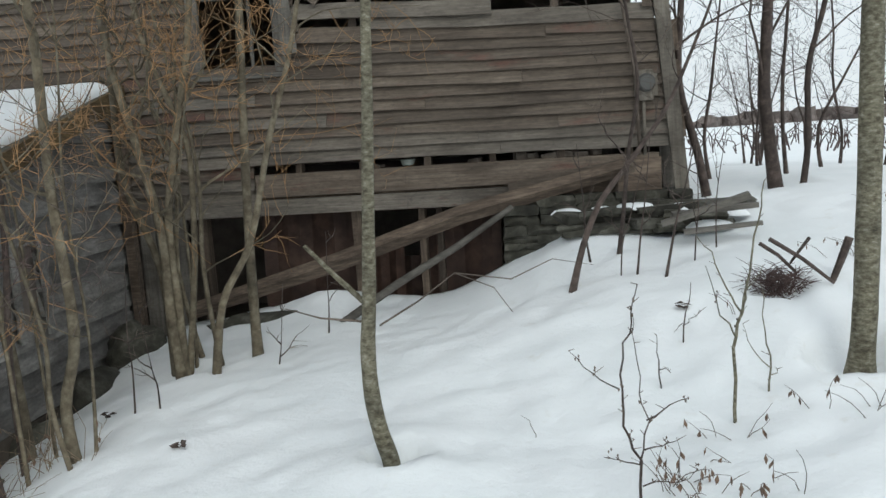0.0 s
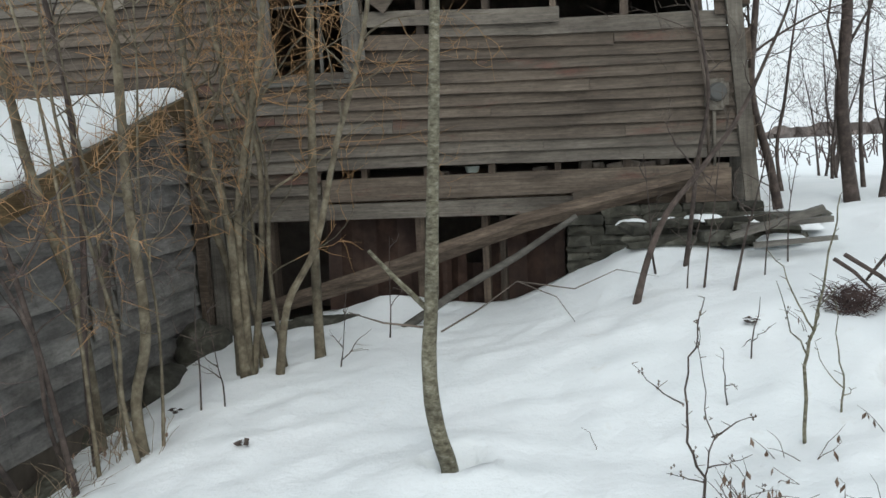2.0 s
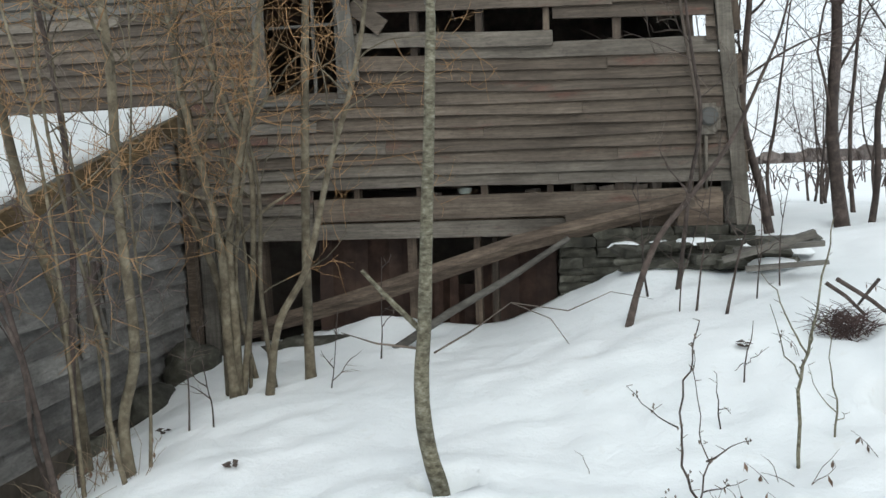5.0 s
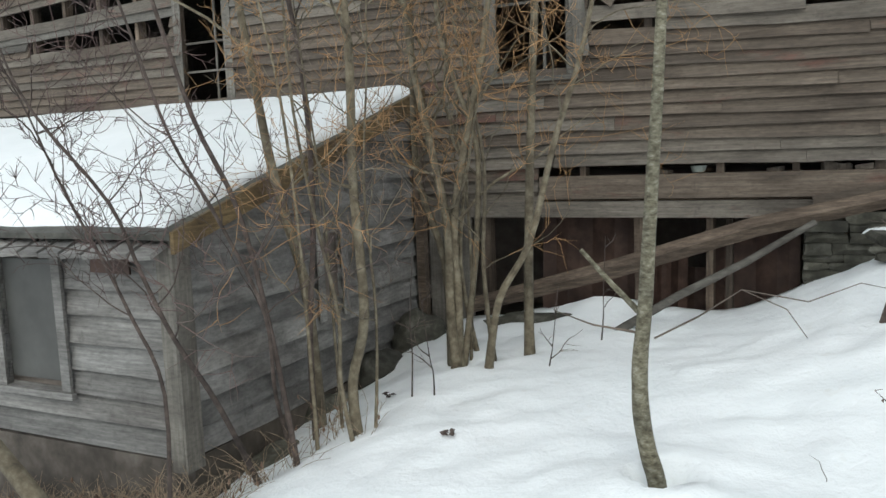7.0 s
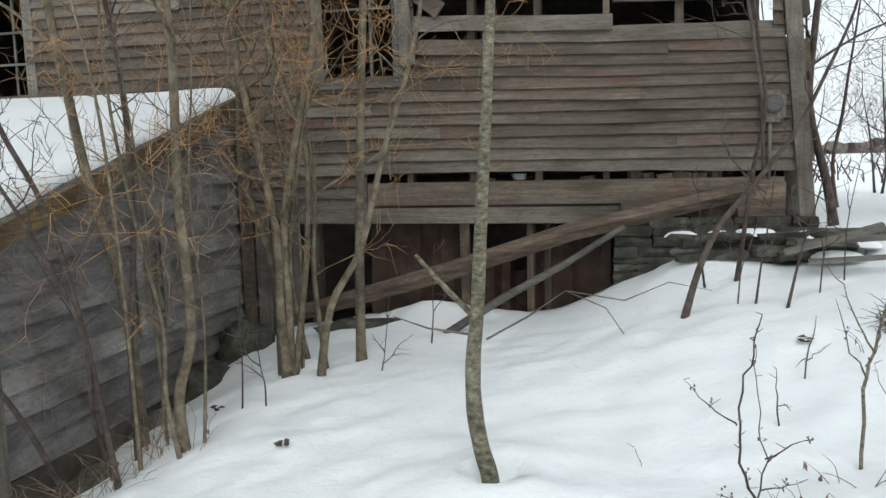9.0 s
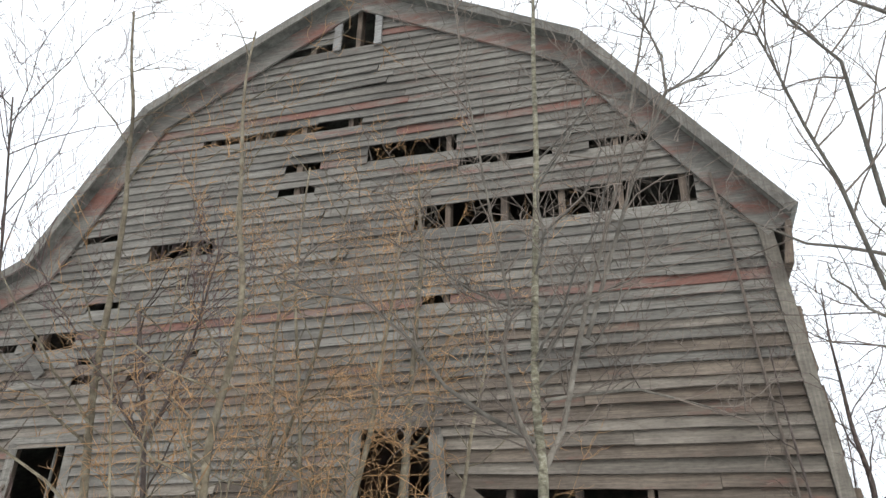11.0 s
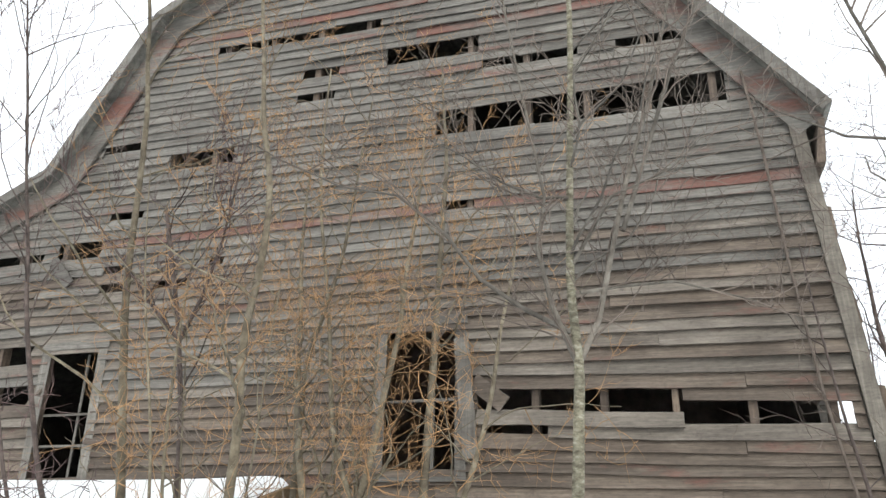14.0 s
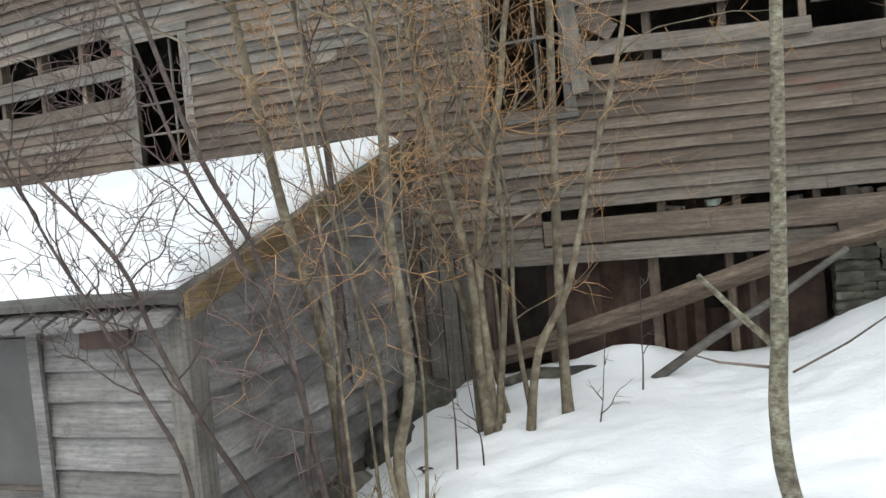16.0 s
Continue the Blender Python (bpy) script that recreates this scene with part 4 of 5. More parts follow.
for k in range(3):
    x, y = -2.68 + EXTRA.uniform(-0.2, 0.25), 4.15 + EXTRA.uniform(-0.2, 0.3)
    z = ground_z(x, y)
    lean = EXTRA.uniform(-0.35, 0.2)
    bare_tree("willow", "thin tan shoot beside a sapling by the shed", [(x, y, z), (x + lean * 0.5, y, z + 0.7), (x + lean * 0.4, y - 0.05, z + 1.5), (x + lean * 1.2, y - 0.1, z + 2.2)], EXTRA.uniform(0.009, 0.017), 0.003, EXTRA.uniform(2.4, 4.0), M_BARK_TAN, M_TWIG_ORANGE if k % 3 else M_TWIG_GREY, 140 + k, 12, 0.2, 0.75, "willow shoots by the shed", "willow", 2, 4, sides=6)
g = Geo().tube([(-3.35, 2.6, -0.7), (-3.5, 2.6, -0.12), (-3.68, 2.6, 0.03), (-3.95, 2.6, 0.25), (-4.6, 2.6, 0.7)], (0.06, 0.055, 0.05, 0.045, 0.03), 8)
tagged(put("fallen_tree", g, M_BARK_TAN, smooth=True), "brown leaning trunk at the foot of the shed", "tree")
# right of the cellar
RG = "young stems before the stone foundation"
bare_tree("sapling", "dark leaning sapling before the stone foundation", [(0.34, 5.74, 0.42), (0.45, 5.74, 0.73), (0.59, 5.77, 1.05), (0.80, 5.82, 1.31), (1.08, 5.88, 1.68)], 0.027, 0.006, 2.6, M_BARK_DARK, M_TWIG_GREY, 41, 6, 0.4, 0.6, RG)
bare_tree("sapling", "dark upright sapling before the stone foundation", [(0.74, 6.24, 0.55), (0.80, 6.24, 0.89), (0.86, 6.24, 1.41), (0.94, 6.24, 1.88), (0.87, 6.24, 2.42)], 0.019, 0.005, 3.7, M_BARK_DARK, M_TWIG_GREY, 42, 7, 0.4, 0.7, RG)
for k, (pts, r) in enumerate((([(0.56, 6.24, 0.51), (0.51, 6.24, 0.74), (0.50, 6.24, 1.01)], 0.011), ([(0.82, 5.74, 0.52), (0.86, 5.74, 0.79), (0.90, 5.74, 1.07)], 0.009), ([(0.98, 5.55, 0.53), (1.07, 5.55, 0.88), (1.14, 5.55, 1.14)], 0.011), ([(1.22, 5.72, 0.56), (1.24, 5.72, 0.77), (1.26, 5.72, 0.98)], 0.006), ([(0.72, 5.82, 0.50), (0.74, 5.82, 0.72), (0.80, 5.82, 0.92)], 0.006), ([(1.45, 6.03, 0.66), (1.45, 6.03, 0.87), (1.47, 6.03, 1.13)], 0.006))):
    bare_tree("sapling", "thin dark sapling stem in the snow", pts, r, 0.002, pts[-1][2] + 0.3, M_BARK_DARK, M_TWIG_GREY, 50 + k, 3, 0.4, 0.35, RG, "sapling", 1, 3)


def whip(label, stems, r, mat, buds=0.0, group=""):
    """A young bare shoot: crooked stems given point by point, with fine side twigs and buds."""
    rng = random.Random(int(abs(stems[0][0][0]) * 1000))
    base = Vector(stems[0][0])
    sap = thing("sapling", base, label, "sapling", group)
    gt = Geo()
    for n, line in enumerate(stems):
        line = [Vector(p) for p in line]
        if n == 0:
            line[0].z -= 0.08
        fine = []
        for a, b in zip(line, line[1:]):
            for k in range(3):
                w = 0.006 if fine else 0.0
                fine.append(a.lerp(b, k / 3) + Vector((rng.gauss(0, w), rng.gauss(0, w), 0)))
        fine.append(line[-1])
        m = len(fine)
        r0 = r if n == 0 else r * 0.55
        under("stem", Geo().tube(fine, [r0 * (1 - 0.7 * i / (m - 1)) for i in range(m)], 6), mat, sap, smooth=True)
        for i in range(2, m):
            if rng.random() < 0.45:
                side = Vector((rng.choice((-1, 1)) * rng.uniform(0.4, 1), rng.gauss(0, 0.4), rng.uniform(0.2, 0.9))).normalized()
                gt.tube([fine[i], fine[i] + side * rng.uniform(0.015, 0.05)], (0.0022, 0.0012), 3)
            if rng.random() < buds:
                for _ in range(3):
                    q = fine[i] + Vector((rng.gauss(0, 0.006), rng.gauss(0, 0.006), rng.gauss(0, 0.012)))
                    gt.tube([q, q + Vector((rng.gauss(0, 0.004), 0, 0.008)), q + Vector((0, 0, 0.014))], (0.001, 0.0045, 0.0008), 4)
    tagged(under("twigs", gt, M_TWIG_GREY, sap), kind="stuff")


whip("two-stemmed sapling whip with budded forks and dead leaves at its foot", (
    [(0.46, 3.0, 0.06), (0.46, 3.0, 0.29), (0.4, 3.0, 0.43), (0.4, 3.0, 0.58), (0.42, 3.0, 0.76), (0.44, 3.0, 0.88), (0.47, 3.0, 0.99)],
    [(0.46, 3.0, 0.27), (0.49, 3.0, 0.45), (0.47, 3.0, 0.56), (0.46, 3.0, 0.76), (0.45, 3.0, 0.88)],
    [(0.39, 3.0, 0.58), (0.28, 2.98, 0.65), (0.2, 2.96, 0.75)], [(0.49, 3.0, 0.45), (0.59, 3.02, 0.51), (0.65, 3.03, 0.52)], [(0.46, 3.0, 0.27), (0.38, 2.98, 0.3), (0.32, 2.96, 0.32)],
    [(0.47, 3.0, 0.18), (0.52, 3.0, 0.2), (0.63, 3.02, 0.19), (0.69, 3.04, 0.23)], [(0.48, 3.0, 0.33), (0.55, 3.0, 0.35), (0.61, 3.0, 0.37)]), 0.0065, M_BARK_DARK, 0.3)
whip("slim grey sapling whip with long forked twigs in open snow", (
    [(1.02, 3.79, 0.13), (1.02, 3.79, 0.5), (1.05, 3.79, 0.68), (1.09, 3.79, 0.87), (1.13, 3.79, 1.12), (1.16, 3.79, 1.29)],
    [(1.05, 3.79, 0.68), (0.98, 3.77, 0.8), (0.9, 3.75, 0.98), (0.84, 3.74, 1.06)], [(1.03, 3.79, 0.55), (0.97, 3.8, 0.66), (0.9, 3.83, 0.9)], [(1.05, 3.79, 0.67), (1.08, 3.8, 0.78), (1.16, 3.82, 0.89)]), 0.009, M_BARK, 0.05)
whip("thin forked shoot in open snow", ([(1.24, 3.99, 0.2), (1.24, 3.99, 0.34), (1.21, 3.99, 0.53), (1.2, 3.99, 0.77)], [(1.24, 3.99, 0.34), (1.15, 3.99, 0.44), (1.11, 3.99, 0.57)], [(1.24, 3.99, 0.3), (1.3, 3.99, 0.34)]), 0.006, M_BARK, 0.0, "shoots")
whip("thin forked shoot in open snow", ([(0.92, 4.6, 0.31), (0.95, 4.6, 0.5), (0.98, 4.6, 0.67)], [(0.94, 4.6, 0.42), (1.0, 4.6, 0.47), (1.05, 4.6, 0.51)], [(0.93, 4.6, 0.43), (0.88, 4.6, 0.38)]), 0.0055, M_BARK_DARK, 0.0, "shoots")
whip("short bent shoot in open snow", ([(0.73, 4.2, 0.19), (0.73, 4.2, 0.33), (0.72, 4.2, 0.47)], [(0.73, 4.2, 0.28), (0.77, 4.2, 0.29), (0.79, 4.2, 0.26)]), 0.005, M_BARK_DARK, 0.1, "shoots")
for k, (a, b) in enumerate((((-1.58, 6.14, 0.09), (-1.55, 6.14, 0.45)), ((-1.79, 5.4, -0.03), (-1.73, 5.4, 0.18)), ((-2.5, 4.67, -0.06), (-2.48, 4.67, 0.49)), ((-2.33, 4.68, -0.05), (-2.35, 4.68, 0.24)))):
    m = tuple((u + v) / 2 + 0.01 for u, v in zip(a, b))
    bare_tree("sapling", "short dark shoot standing in the snow", [a, m, b], 0.007, 0.002, b[2] + 0.05, M_BARK_DARK, M_TWIG_GREY, 70 + k, 3, 0.4, 0.25, "shoots", "sapling", 1, 3, sides=5)
# beyond the corner
bare_tree("tree", "dark-barked young tree beyond the barn corner", [(2.63, 8.5, 0.78), (2.55, 8.5, 1.32), (2.5, 8.5, 1.89), (2.54, 8.5, 2.71)], 0.07, 0.006, 5.8, M_BARK_DARK, M_TWIG_DARK, 81, 16, 0.2, 1.8, "", "tree", 3, 4)
bare_tree("tree", "dark leaning stem at the barn corner", [(1.84, 8.0, 0.78), (1.73, 8.0, 1.27), (1.56, 7.95, 1.93), (1.58, 7.9, 2.62)], 0.045, 0.005, 4.8, M_BARK_DARK, M_TWIG_DARK, 82, 12, 0.3, 1.1, depth=3)
bare_tree("tree", "thin dark tree beyond the barn corner", [(2.68, 8.0, 0.78), (2.76, 8.0, 1.31), (2.76, 8.0, 2.0), (2.91, 8.0, 2.61)], 0.032, 0.004, 5.4, M_BARK_DARK, M_TWIG_DARK, 83, 13, 0.2, 1.3, depth=3)
bare_tree("tree", "thick grey trunk standing in a melted snow well", [(1.79, 4.3, 0.27), (1.81, 4.3, 0.42), (1.82, 4.3, 0.7), (1.83, 4.3, 1.28), (1.84, 4.3, 2.13)], 0.068, 0.012, 8.0, M_BARK, M_TWIG_GREY, 84, 16, 0.3, 2.2, "", "tree", 3, 4, sides=14, limb_bark=M_LIMB, stems=(
    ([(1.85, 4.3, 2.6), (1.5, 4.3, 3.2), (1.18, 4.3, 3.81), (1.13, 4.2, 4.71), (0.93, 4.2, 5.05), (0.79, 4.2, 5.38)], 0.02),
    ([(1.84, 4.3, 2.2), (1.4, 4.3, 2.8), (1.08, 4.3, 3.32), (0.96, 4.2, 3.92), (0.86, 4.2, 4.3), (0.76, 4.2, 4.8), (0.65, 4.2, 5.32)], 0.018),
))
rng = random.Random(8)
for k in range(26):
    x, y = rng.uniform(1.9, 7.0), rng.uniform(9.5, 20.0)
    z = ground_z(x, y)
    bare_tree("field_shrub", "bare dark shrub in the field behind the barn", [(x, y, z), (x + rng.uniform(-0.1, 0.1), y, z + 0.5), (x + rng.uniform(-0.25, 0.25), y, z + 1.1)], 0.025, 0.006, z + rng.uniform(1.6, 4.2), M_BARK_DARK, M_TWIG_DARK, 100 + k, 8, 0.15, 1.0, "shrubs in the field", "shrub", 2, 4)



# ---- by the barn's corner: slabs of stone, old boards, caps of snow ----
def corner_pile():
    rng = random.Random(7)
    for k in range(26):
        x = rng.uniform(0.45, 1.75)
        y = rng.uniform(6.6, 7.2)
        z = ground_z(x, y) + 0.005 + 0.09 * (k % 3) * max(0, 1 - abs(x - 1.1))
        ob = put("stone_slab", stone(0, 0, 0, rng.uniform(0.25, 0.6), rng.uniform(0.2, 0.35), rng.uniform(0.05, 0.09), rng), M_STONE)
        ob.matrix_basis = pose(x, y, z, rng.uniform(-6, 6), rng.uniform(-8, 8), rng.uniform(-25, 25))
        tagged(ob, "dark lichened slab fallen from the foundation, half in snow", "stone", "fallen slabs")
    for k, (x, y, z, w) in enumerate(((0.42, 7.0, 0.86, 0.3), (0.98, 6.9, 0.89, 0.36), (0.7, 6.95, 0.87, 0.22), (1.35, 6.8, 0.88, 0.24), (1.75, 6.7, 0.82, 0.26), (1.5, 6.45, 0.76, 0.4))):
        g = Geo()
        n, m = 12, 4
        g.v.append((0, 0, 0.03))
        for j in range(1, m + 1):
            for i in range(n):
                a, r = 2 * math.pi * i / n, j / m
                rr = r * (1 + 0.25 * noise.noise(Vector((math.cos(a) * 1.5, math.sin(a) * 1.5, k * 7))))
                g.v.append((math.cos(a) * rr * w / 2, math.sin(a) * rr * w * 0.4, 0.03 * (1 - r ** 3) - 0.02 * (j == m)))
        g.f += [(0, 1 + i, 1 + (i + 1) % n) for i in range(n)]
        for j in range(m - 1):
            for i in range(n):
                a, b = 1 + j * n + i, 1 + j * n + (i + 1) % n
                g.f.append((a, a + n, b + n, b))
        ob = put("snow_cap", g, M_SNOW, smooth=True)
        ob.location = (x, y, z)
        tagged(ob, "small cap of snow on the stone slabs", "snow", "snow caps")
    for a, b, r in (((1.1, 6.3, 0.8), (1.75, 6.25, 1.0), 0.05), ((1.2, 6.4, 0.86), (1.86, 6.45, 0.9), 0.035), ((1.25, 6.2, 0.74), (1.8, 6.1, 0.8), 0.04)):
        d = Vector(b) - Vector(a)
        g = Geo().box((0, -r, -r * 0.45), (d.length, r, r * 0.45), jitter=0.006)
        ob = put("old_plank", g, M_POLE)
        ob.matrix_basis = Matrix.Translation(a) @ d.to_track_quat("X", "Z").to_matrix().to_4x4()
        tagged(ob, "weathered plank lying on the stone slabs", "plank", "old planks")


corner_pile()


def boulder(name, label, x, y, z, sx, sy, sz, seed, mat):
    bm = bmesh.new()
    bmesh.ops.create_icosphere(bm, subdivisions=3, radius=1)
    for v in bm.verts:
        d = 1 + 0.4 * noise.noise(v.co * 1.2 + Vector((seed, 0, 0))) + 0.14 * noise.noise(v.co * 3.3 + Vector((0, seed, 0)))
        v.co = Vector((v.co.x * sx, v.co.y * sy, v.co.z * sz)) * d
    me = bpy.data.meshes.new(name)
    bm.to_mesh(me)
    bm.free()
    for p in me.polygons:
        p.use_smooth = True
    me.materials.append(mat)
    ob = new(name, me)
    ob.location = (x, y, z)
    return tagged(ob, label, "boulder", "boulders along the shed")


boulder("boulder", "dark mossy boulder under the shed corner by the barn", -3.55, 6.75, -0.15, 0.26, 0.22, 0.24, 1, M_STONE)
boulder("boulder", "olive mossy boulder against the shed footing", -3.54, 5.94, -0.30, 0.2, 0.3, 0.2, 2, M_STONE)
boulder("boulder", "olive mossy boulder against the shed footing", -3.48, 5.15, -0.41, 0.16, 0.26, 0.14, 3, M_STONE)
boulder("boulder", "grey footing stone at the shed's corner", -3.32, 4.28, -0.51, 0.2, 0.3, 0.15, 4, M_STONE)
boulder("boulder", "dark flat stone on the snow before the cellar", -2.3, 6.85, 0.02, 0.5, 0.14, 0.09, 5, M_STONE)

# the prop leaning in the snow, and rubbish in front of the cellar
g = Geo().tube([(-1.52, 6.4, 0.08), (-1.07, 6.68, 0.35), (-0.58, 6.95, 0.6), (-0.07, 7.2, 0.91)], (0.038, 0.036, 0.032, 0.026), 7)
tagged(put("leaning_pole", g, M_POLE, smooth=True), "peeled grey pole leaning out of the snow before the cellar", "pole")
# enamel pot in the slot, a round plate and a cable on the corner
bm = bmesh.new()
bmesh.ops.create_cone(bm, cap_ends=True, segments=20, radius1=0.055, radius2=0.075, depth=0.06)
bmesh.ops.bevel(bm, geom=list(bm.edges), offset=0.006, segments=2, affect="EDGES")
me = bpy.data.meshes.new("enamel_pot")
bm.to_mesh(me)
bm.free()
me.materials.append(M_WHITE)
pot = new("enamel_pot", me)
pot.location = (-1.04, 7.56, 1.355)
tagged(pot, "dull white enamel pot sitting in the slot of the wall", "pot")
def electric_meter(x, z):
    """A dull socket box with a round glass cover and a stub of conduit."""
    box = thing("electric_meter", (x, WALL_Y - 0.05, z), "old round electric meter on a pale socket box by the corner", "meter")
    bm = bmesh.new()
    bmesh.ops.create_cube(bm, size=1)
    bmesh.ops.scale(bm, vec=(0.2, 0.05, 0.27), verts=bm.verts)
    bmesh.ops.bevel(bm, geom=[e for e in bm.edges if abs(e.verts[0].co.y - e.verts[1].co.y) > 0.01], offset=0.04, segments=3, affect="EDGES")
    me = bpy.data.meshes.new("socket_box")
    bm.to_mesh(me)
    bm.free()
    me.materials.append(M_CORNER)
    ob = new("socket_box", me)
    ob.parent, ob.location = box, (0, -0.026, 0)
    bm = bmesh.new()
    bmesh.ops.create_cone(bm, cap_ends=True, segments=28, radius1=0.085, radius2=0.075, depth=0.07)
    bmesh.ops.bevel(bm, geom=list(bm.edges), offset=0.012, segments=2, affect="EDGES")
    me = bpy.data.meshes.new("dial_cover")
    bm.to_mesh(me)
    bm.free()
    me.materials.append(M_SHEET)
    ob = new("dial_cover", me)
    ob.parent, ob.matrix_basis = box, pose(0, -0.085, 0.02, 90, 0, 0)
    tagged(ob, "dull grey round cover")
    put("conduit", Geo().tube([(-0.02, -0.02, -0.12), (-0.02, -0.02, -0.62)], (0.016, 0.016), 8), M_CORNER, box, smooth=True)


electric_meter(1.17, 1.92)
g = Geo().tube([(0.66, 7.38, 6.05), (0.75, 7.4, 5.2), (0.83, 7.42, 4.1), (0.95, 7.41, 2.82), (1.08, 7.4, 2.0), (1.1, 7.4, 1.3)], [0.014] * 6, 6)
tagged(put("service_cable", g, M_TWIG_GREY, smooth=True), "pale grey cable hanging down the wall from the rake", "cable")


def debris():
    rng = random.Random(15)
    for k, (x, y) in enumerate(((-1.88, 3.96), (-2.77, 4.84), (1.0, 4.95))):
        g = Geo()
        for i in range(5):
            a = rng.uniform(0, 6.3)
            c = Vector((rng.uniform(-0.03, 0.03), rng.uniform(-0.02, 0.02), 0.01 + 0.006 * i))
            u = Vector((math.cos(a), math.sin(a), rng.uniform(-0.2, 0.3))) * 0.035
            w = Vector((-math.sin(a), math.cos(a), 0.2)) * 0.018
            n = len(g.v)
            g.v += [tuple(c + u), tuple(c + w), tuple(c - u), tuple(c - w), tuple(c + Vector((0, 0, 0.012)))]
            g.f += [(n, n + 1, n + 4), (n + 1, n + 2, n + 4), (n + 2, n + 3, n + 4), (n + 3, n, n + 4), (n + 3, n + 2, n + 1, n)]
        ob = put("leaf_litter", g, M_BARK_DARK)
        ob.location = (x, y, ground_z(x, y))
        tagged(ob, "dark scrap of dead leaves on the snow", "leaf")


debris()


def slot_rubble():
    """Broken stones and scraps that lie on the girt behind the slot."""
    rng = random.Random(44)
    for x, w, h in ((0.02, 0.11, 0.08), (0.14, 0.08, 0.06), (0.3, 0.16, 0.05), (0.46, 0.1, 0.065), (0.58, 0.13, 0.05), (0.72, 0.09, 0.075), (-0.4, 0.12, 0.04), (-1.35, 0.14, 0.045)):
        ob = put("stone", stone(0, 0, 0, w, 0.1, h, rng), M_RUBBLE)
        ob.matrix_basis = pose(x, WALL_Y + 0.09, 1.313 + h * 0.45, 0, rng.uniform(-8, 8), rng.uniform(-30, 30))
        tagged(ob, "broken brownish stone lying on the girt in the slot", "stone", "rubble in the slot")


slot_rubble()


def weeds(name, label, spots, h, mat, seed, leaf=0.0):
    """Thin dry stalks, bent and broken, with a few hanging leaves."""
    rng = random.Random(seed)
    for x, y, n in spots:
        g, gl = Geo(), Geo()
        z = ground_z(x, y)
        for _ in range(n):
            p = Vector((x + rng.gauss(0, 0.05), y + rng.gauss(0, 0.05), z - 0.03))
            d = Vector((rng.gauss(0, 0.35), rng.gauss(0, 0.35), 1))
            pts = [p]
            for i in range(4):
                d = d + Vector((rng.gauss(0, 0.25), rng.gauss(0, 0.25), -0.18))
                pts.append(pts[-1] + d.normalized() * h * rng.uniform(0.15, 0.3))
            g.tube(pts, (0.0025, 0.0022, 0.0019, 0.0015, 0.001), 3, cap=False)
            if rng.random() < leaf:
                for i in range(rng.randint(1, 3)):
                    q = pts[rng.randint(2, 4)]
                    n0 = len(gl.v)
                    a = rng.uniform(0, 6.3)
                    u, w = Vector((math.cos(a), math.sin(a), 0)) * 0.01, Vector((rng.gauss(0, 0.01), rng.gauss(0, 0.01), -0.045))
                    gl.v += [tuple(q), tuple(q + u + w * 0.5), tuple(q + w), tuple(q - u + w * 0.5), tuple(q + w * 0.5 + u.cross(w).normalized() * 0.006)]
                    gl.f += [(n0, n0 + 1, n0 + 4), (n0 + 1, n0 + 2, n0 + 4), (n0 + 2, n0 + 3, n0 + 4), (n0 + 3, n0, n0 + 4)]
        ob = put(name, g, mat)
        tagged(ob, label, "weed", kind="stuff")
        if gl.f:
            put("dead_leaves", gl, M_LEAF, ob)


weeds("dry_weeds", "dry weed stalks with dead leaves poking through the snow", [(0.59, 3.1, 9), (0.66, 3.08, 6), (0.72, 3.0, 4), (0.95, 3.05, 5), (1.08, 2.98, 2), (1.04, 3.56, 3), (0.85, 3.58, 2), (0.78, 3.3, 3), (1.61, 3.65, 6), (1.41, 3.73, 2), (0.05, 3.79, 1), (1.3, 4.9, 2), (2.2, 5.5, 8), (2.8, 6.5, 8)], 0.24, M_TWIG_GREY, 21, 0.6)
weeds("dry_grass", "matted dry grass at the foot of the shed", [(-3.05 - 0.1 * k, 3.36 - 0.09 * (k % 4), 34) for k in range(18)] + [(-2.8, 4.2, 14), (-2.9, 3.9, 16), (-3.03, 3.72, 18), (-3.05, 4.45, 10), (-2.5, 4.05, 8)], 0.42, M_STRAW, 22, 0.15)


def brush_heap():
    rng = random.Random(5)
    g = Geo()
    at = Vector((1.62, 5.1, ground_z(1.62, 5.1)))
    for _ in range(320):
        a = rng.uniform(0, 6.3)
        p = at + Vector((rng.gauss(0, 0.075), rng.gauss(0, 0.06), rng.uniform(-0.02, 0.12)))
        d = Vector((math.cos(a), math.sin(a) * 0.6, rng.uniform(-0.1, 0.7))) * rng.uniform(0.06, 0.19)
        g.tube([p, p + d * 0.5 + Vector((0, 0, 0.02)), p + d], (0.0032, 0.0025, 0.0012), 3, cap=False)
    ob = put("brush_heap", g, M_TWIG_DARK)
    tagged(ob, "dark heap of cut brush lying in the snow", "brush", kind="stuff")
    for a, b, r in (((1.53, 4.99, 0.84), (1.91, 4.99, 0.55), 0.014), ((1.5, 5.1, 0.8), (1.7, 5.05, 0.62), 0.013), ((1.8, 5.1, 0.82), (1.66, 5.02, 0.68), 0.011), ((2.02, 5.05, 0.82), (1.91, 5.05, 0.52), 0.026)):
        tagged(put("dead_branch", Geo().tube([a, tuple((u + v) / 2 + 0.01 for u, v in zip(a, b)), b], (r, r * 0.9, r * 0.7), 6), M_BARK_DARK), "dark broken branch lying on the brush heap", "branch", "branches on the heap")


brush_heap()


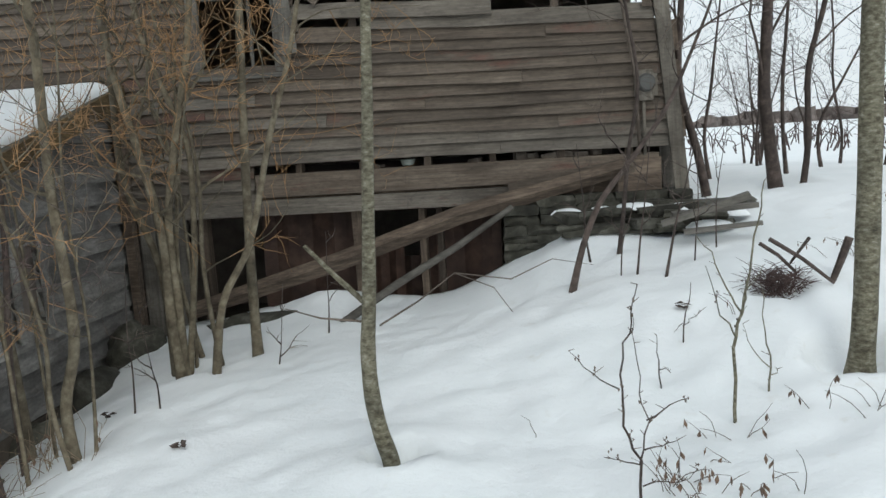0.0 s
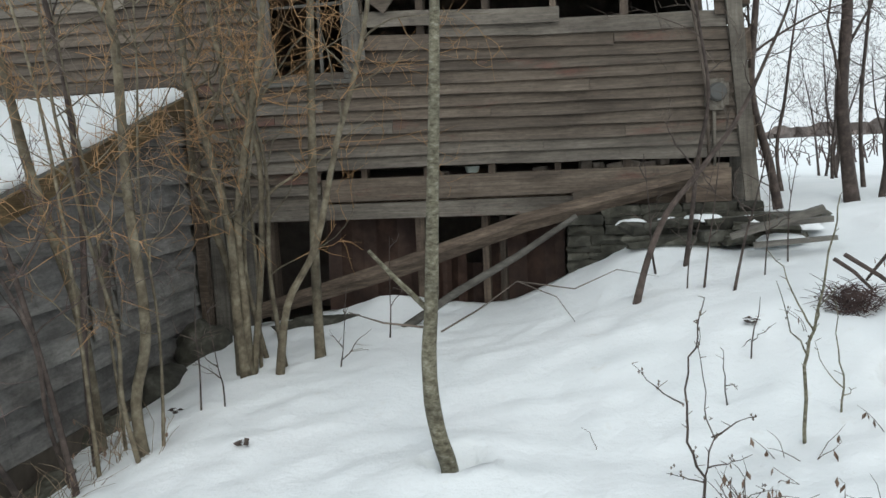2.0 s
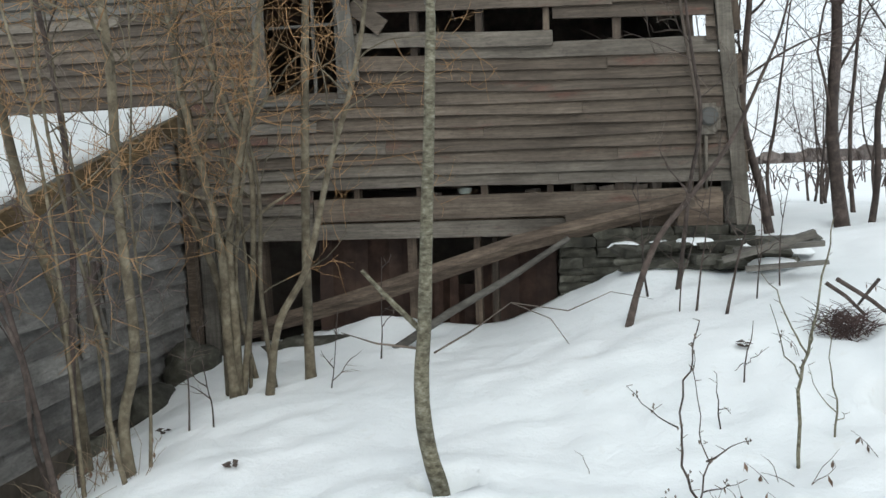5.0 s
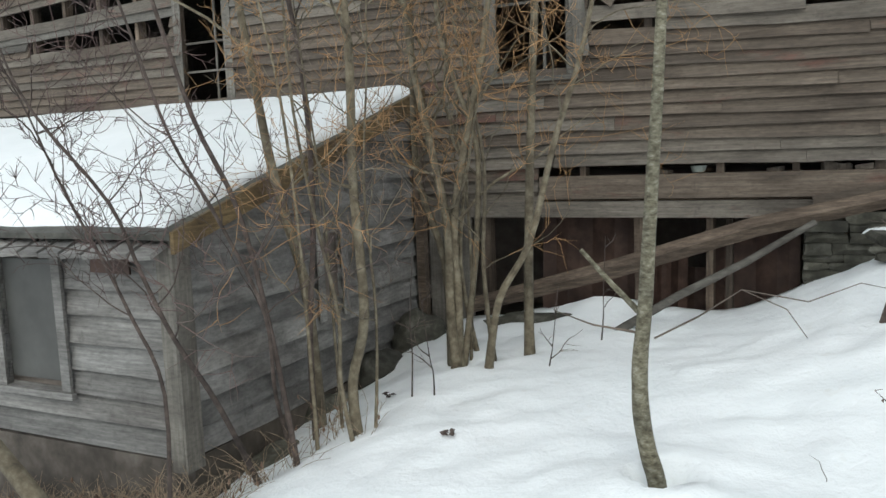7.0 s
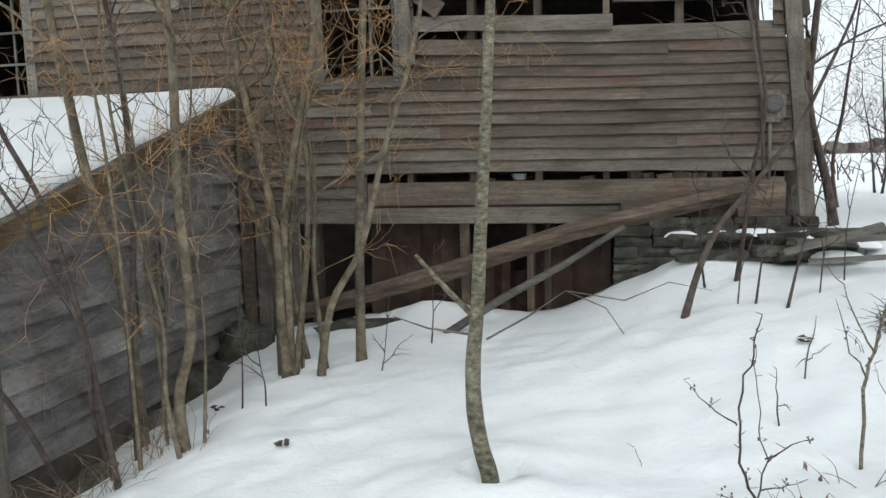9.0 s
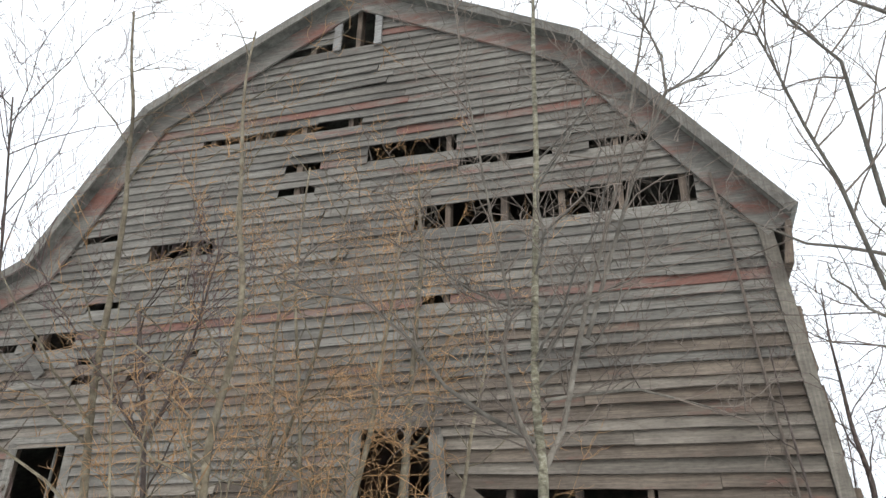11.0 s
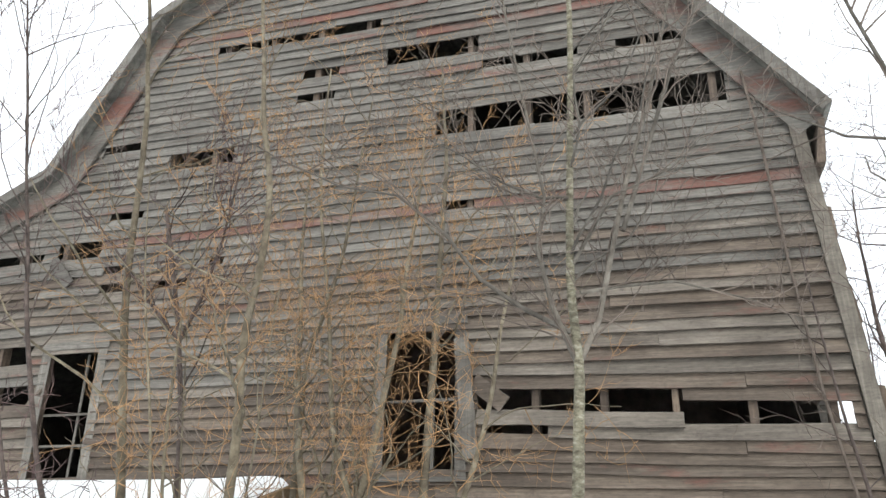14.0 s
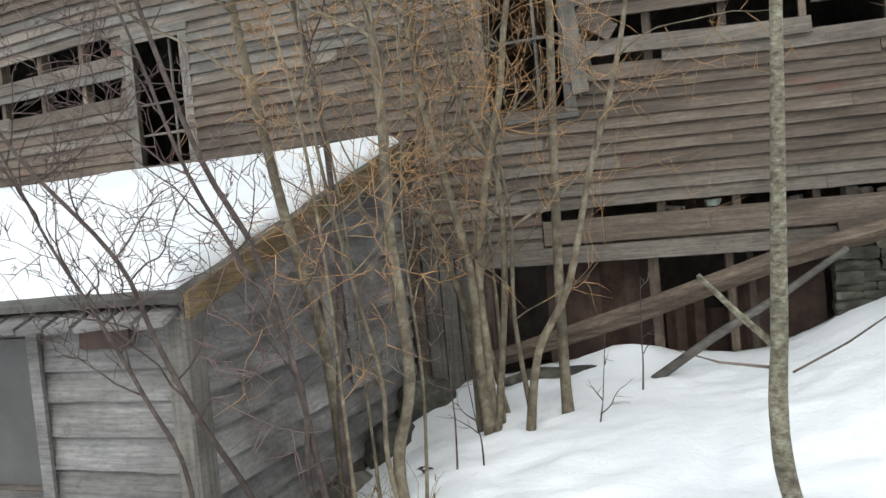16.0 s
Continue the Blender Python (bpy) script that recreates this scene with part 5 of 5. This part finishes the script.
# ---- the far edge of the field ----
def far_woods():
    rng = random.Random(9)
    g = Geo()
    for row, (y, h0) in enumerate(((140, 0.9), (150, 1.8))):
        x = -60.0
        prev = None
        while x < 260:
            top = h0 + 1.2 * noise.noise(Vector((x * 0.05, row, 0))) + rng.uniform(-0.5, 0.6)
            p = ((x, y + rng.uniform(-2, 2), -2.0), (x, y + rng.uniform(-2, 2), top))
            n = len(g.v)
            g.v += list(p)
            if prev is not None:
                g.f.append((prev, n, n + 1, prev + 1))
            prev = n
            x += rng.uniform(0.5, 1.4)
    ob = put("backdrop", g, M_WOODS_HAZED)
    tagged(ob, "distant band of bare brown woods", "woods", kind="structure")
    g = Geo()
    for _ in range(700):
        x, y = rng.uniform(6, 60), rng.uniform(26, 60)
        z = ground_z(x, y)
        h = rng.uniform(0.4, 1.3)
        g.tube([(x, y, z - 0.1), (x + rng.gauss(0, 0.2), y, z + h * 0.6), (x + rng.gauss(0, 0.4), y, z + h)], (0.04, 0.03, 0.01), 3, cap=False)
    tagged(put("field_scrub", g, M_TWIG_DARK), "brown scrub scattered over the snowy field", "scrub", kind="stuff")


far_woods()


# earth and litter laid bare along the shed's footing
g = Geo()
rng = random.Random(31)
for i in range(31):
    x = -3.08 - 0.13 * i
    w = 0.55 + 0.2 * noise.noise(Vector((x * 1.7, 0, 4)))
    for j in range(5):
        y = 3.5 - w * j / 4
        g.v.append((x, y, ground_z(x, y) + 0.03 * math.sin(math.pi * min(1, j / 3.9 + 0.05)) - 0.06 * (j == 4) - 0.08 * (i == 0)))
for i in range(30):
    for j in range(4):
        a = i * 5 + j
        g.f.append((a, a + 1, a + 6, a + 5))
tagged(put("bare_earth", g, M_DIRT_AND_SHADE, smooth=True), "strip of bare earth and litter at the shed's foot", "earth", kind="structure")


# dark litter in the melted hollow of the thick trunk
boulder("leaf_mound", "dark wet leaf litter in the hollow round a trunk", 1.75, 4.27, 0.11, 0.21, 0.19, 0.045, 9, M_BARK_DARK)


# ---- the barn's boards, course by course ----
def clapboards():
    rng = random.Random(2)
    z = 1.06
    while z < 9.9:
        for a, b in spans(z) if z > 1.3 else [(-3.8, -2.52)]:
            if z < 1.75 and b < -3.9:
                continue
            x = a
            while x < b - 0.02:
                end = x + rng.uniform(1.6, 4.8)
                if b - end < 0.8:
                    end = b
                mid = (x + end) / 2
                if z > 4.6:
                    mat = M_CLAP_RED if rng.random() < (0.08 if mid < -2.5 and z > 5.5 else 0.03) or (7.05 < z < 7.17 and -3.3 < mid < -0.5) or (4.88 < z < 4.98 and mid > -2.5) else M_CLAP
                else:
                    u = rng.random()
                    mat = M_CLAP if u < 0.3 * max(0, z - 2.6) else M_CLAP_PALE if u > 0.72 else M_CLAP_WARM
                under("clapboard", clapboard(x, min(end, b) - 0.004, z, rng), mat, wall)
                x = end
        z += EXPO


clapboards()
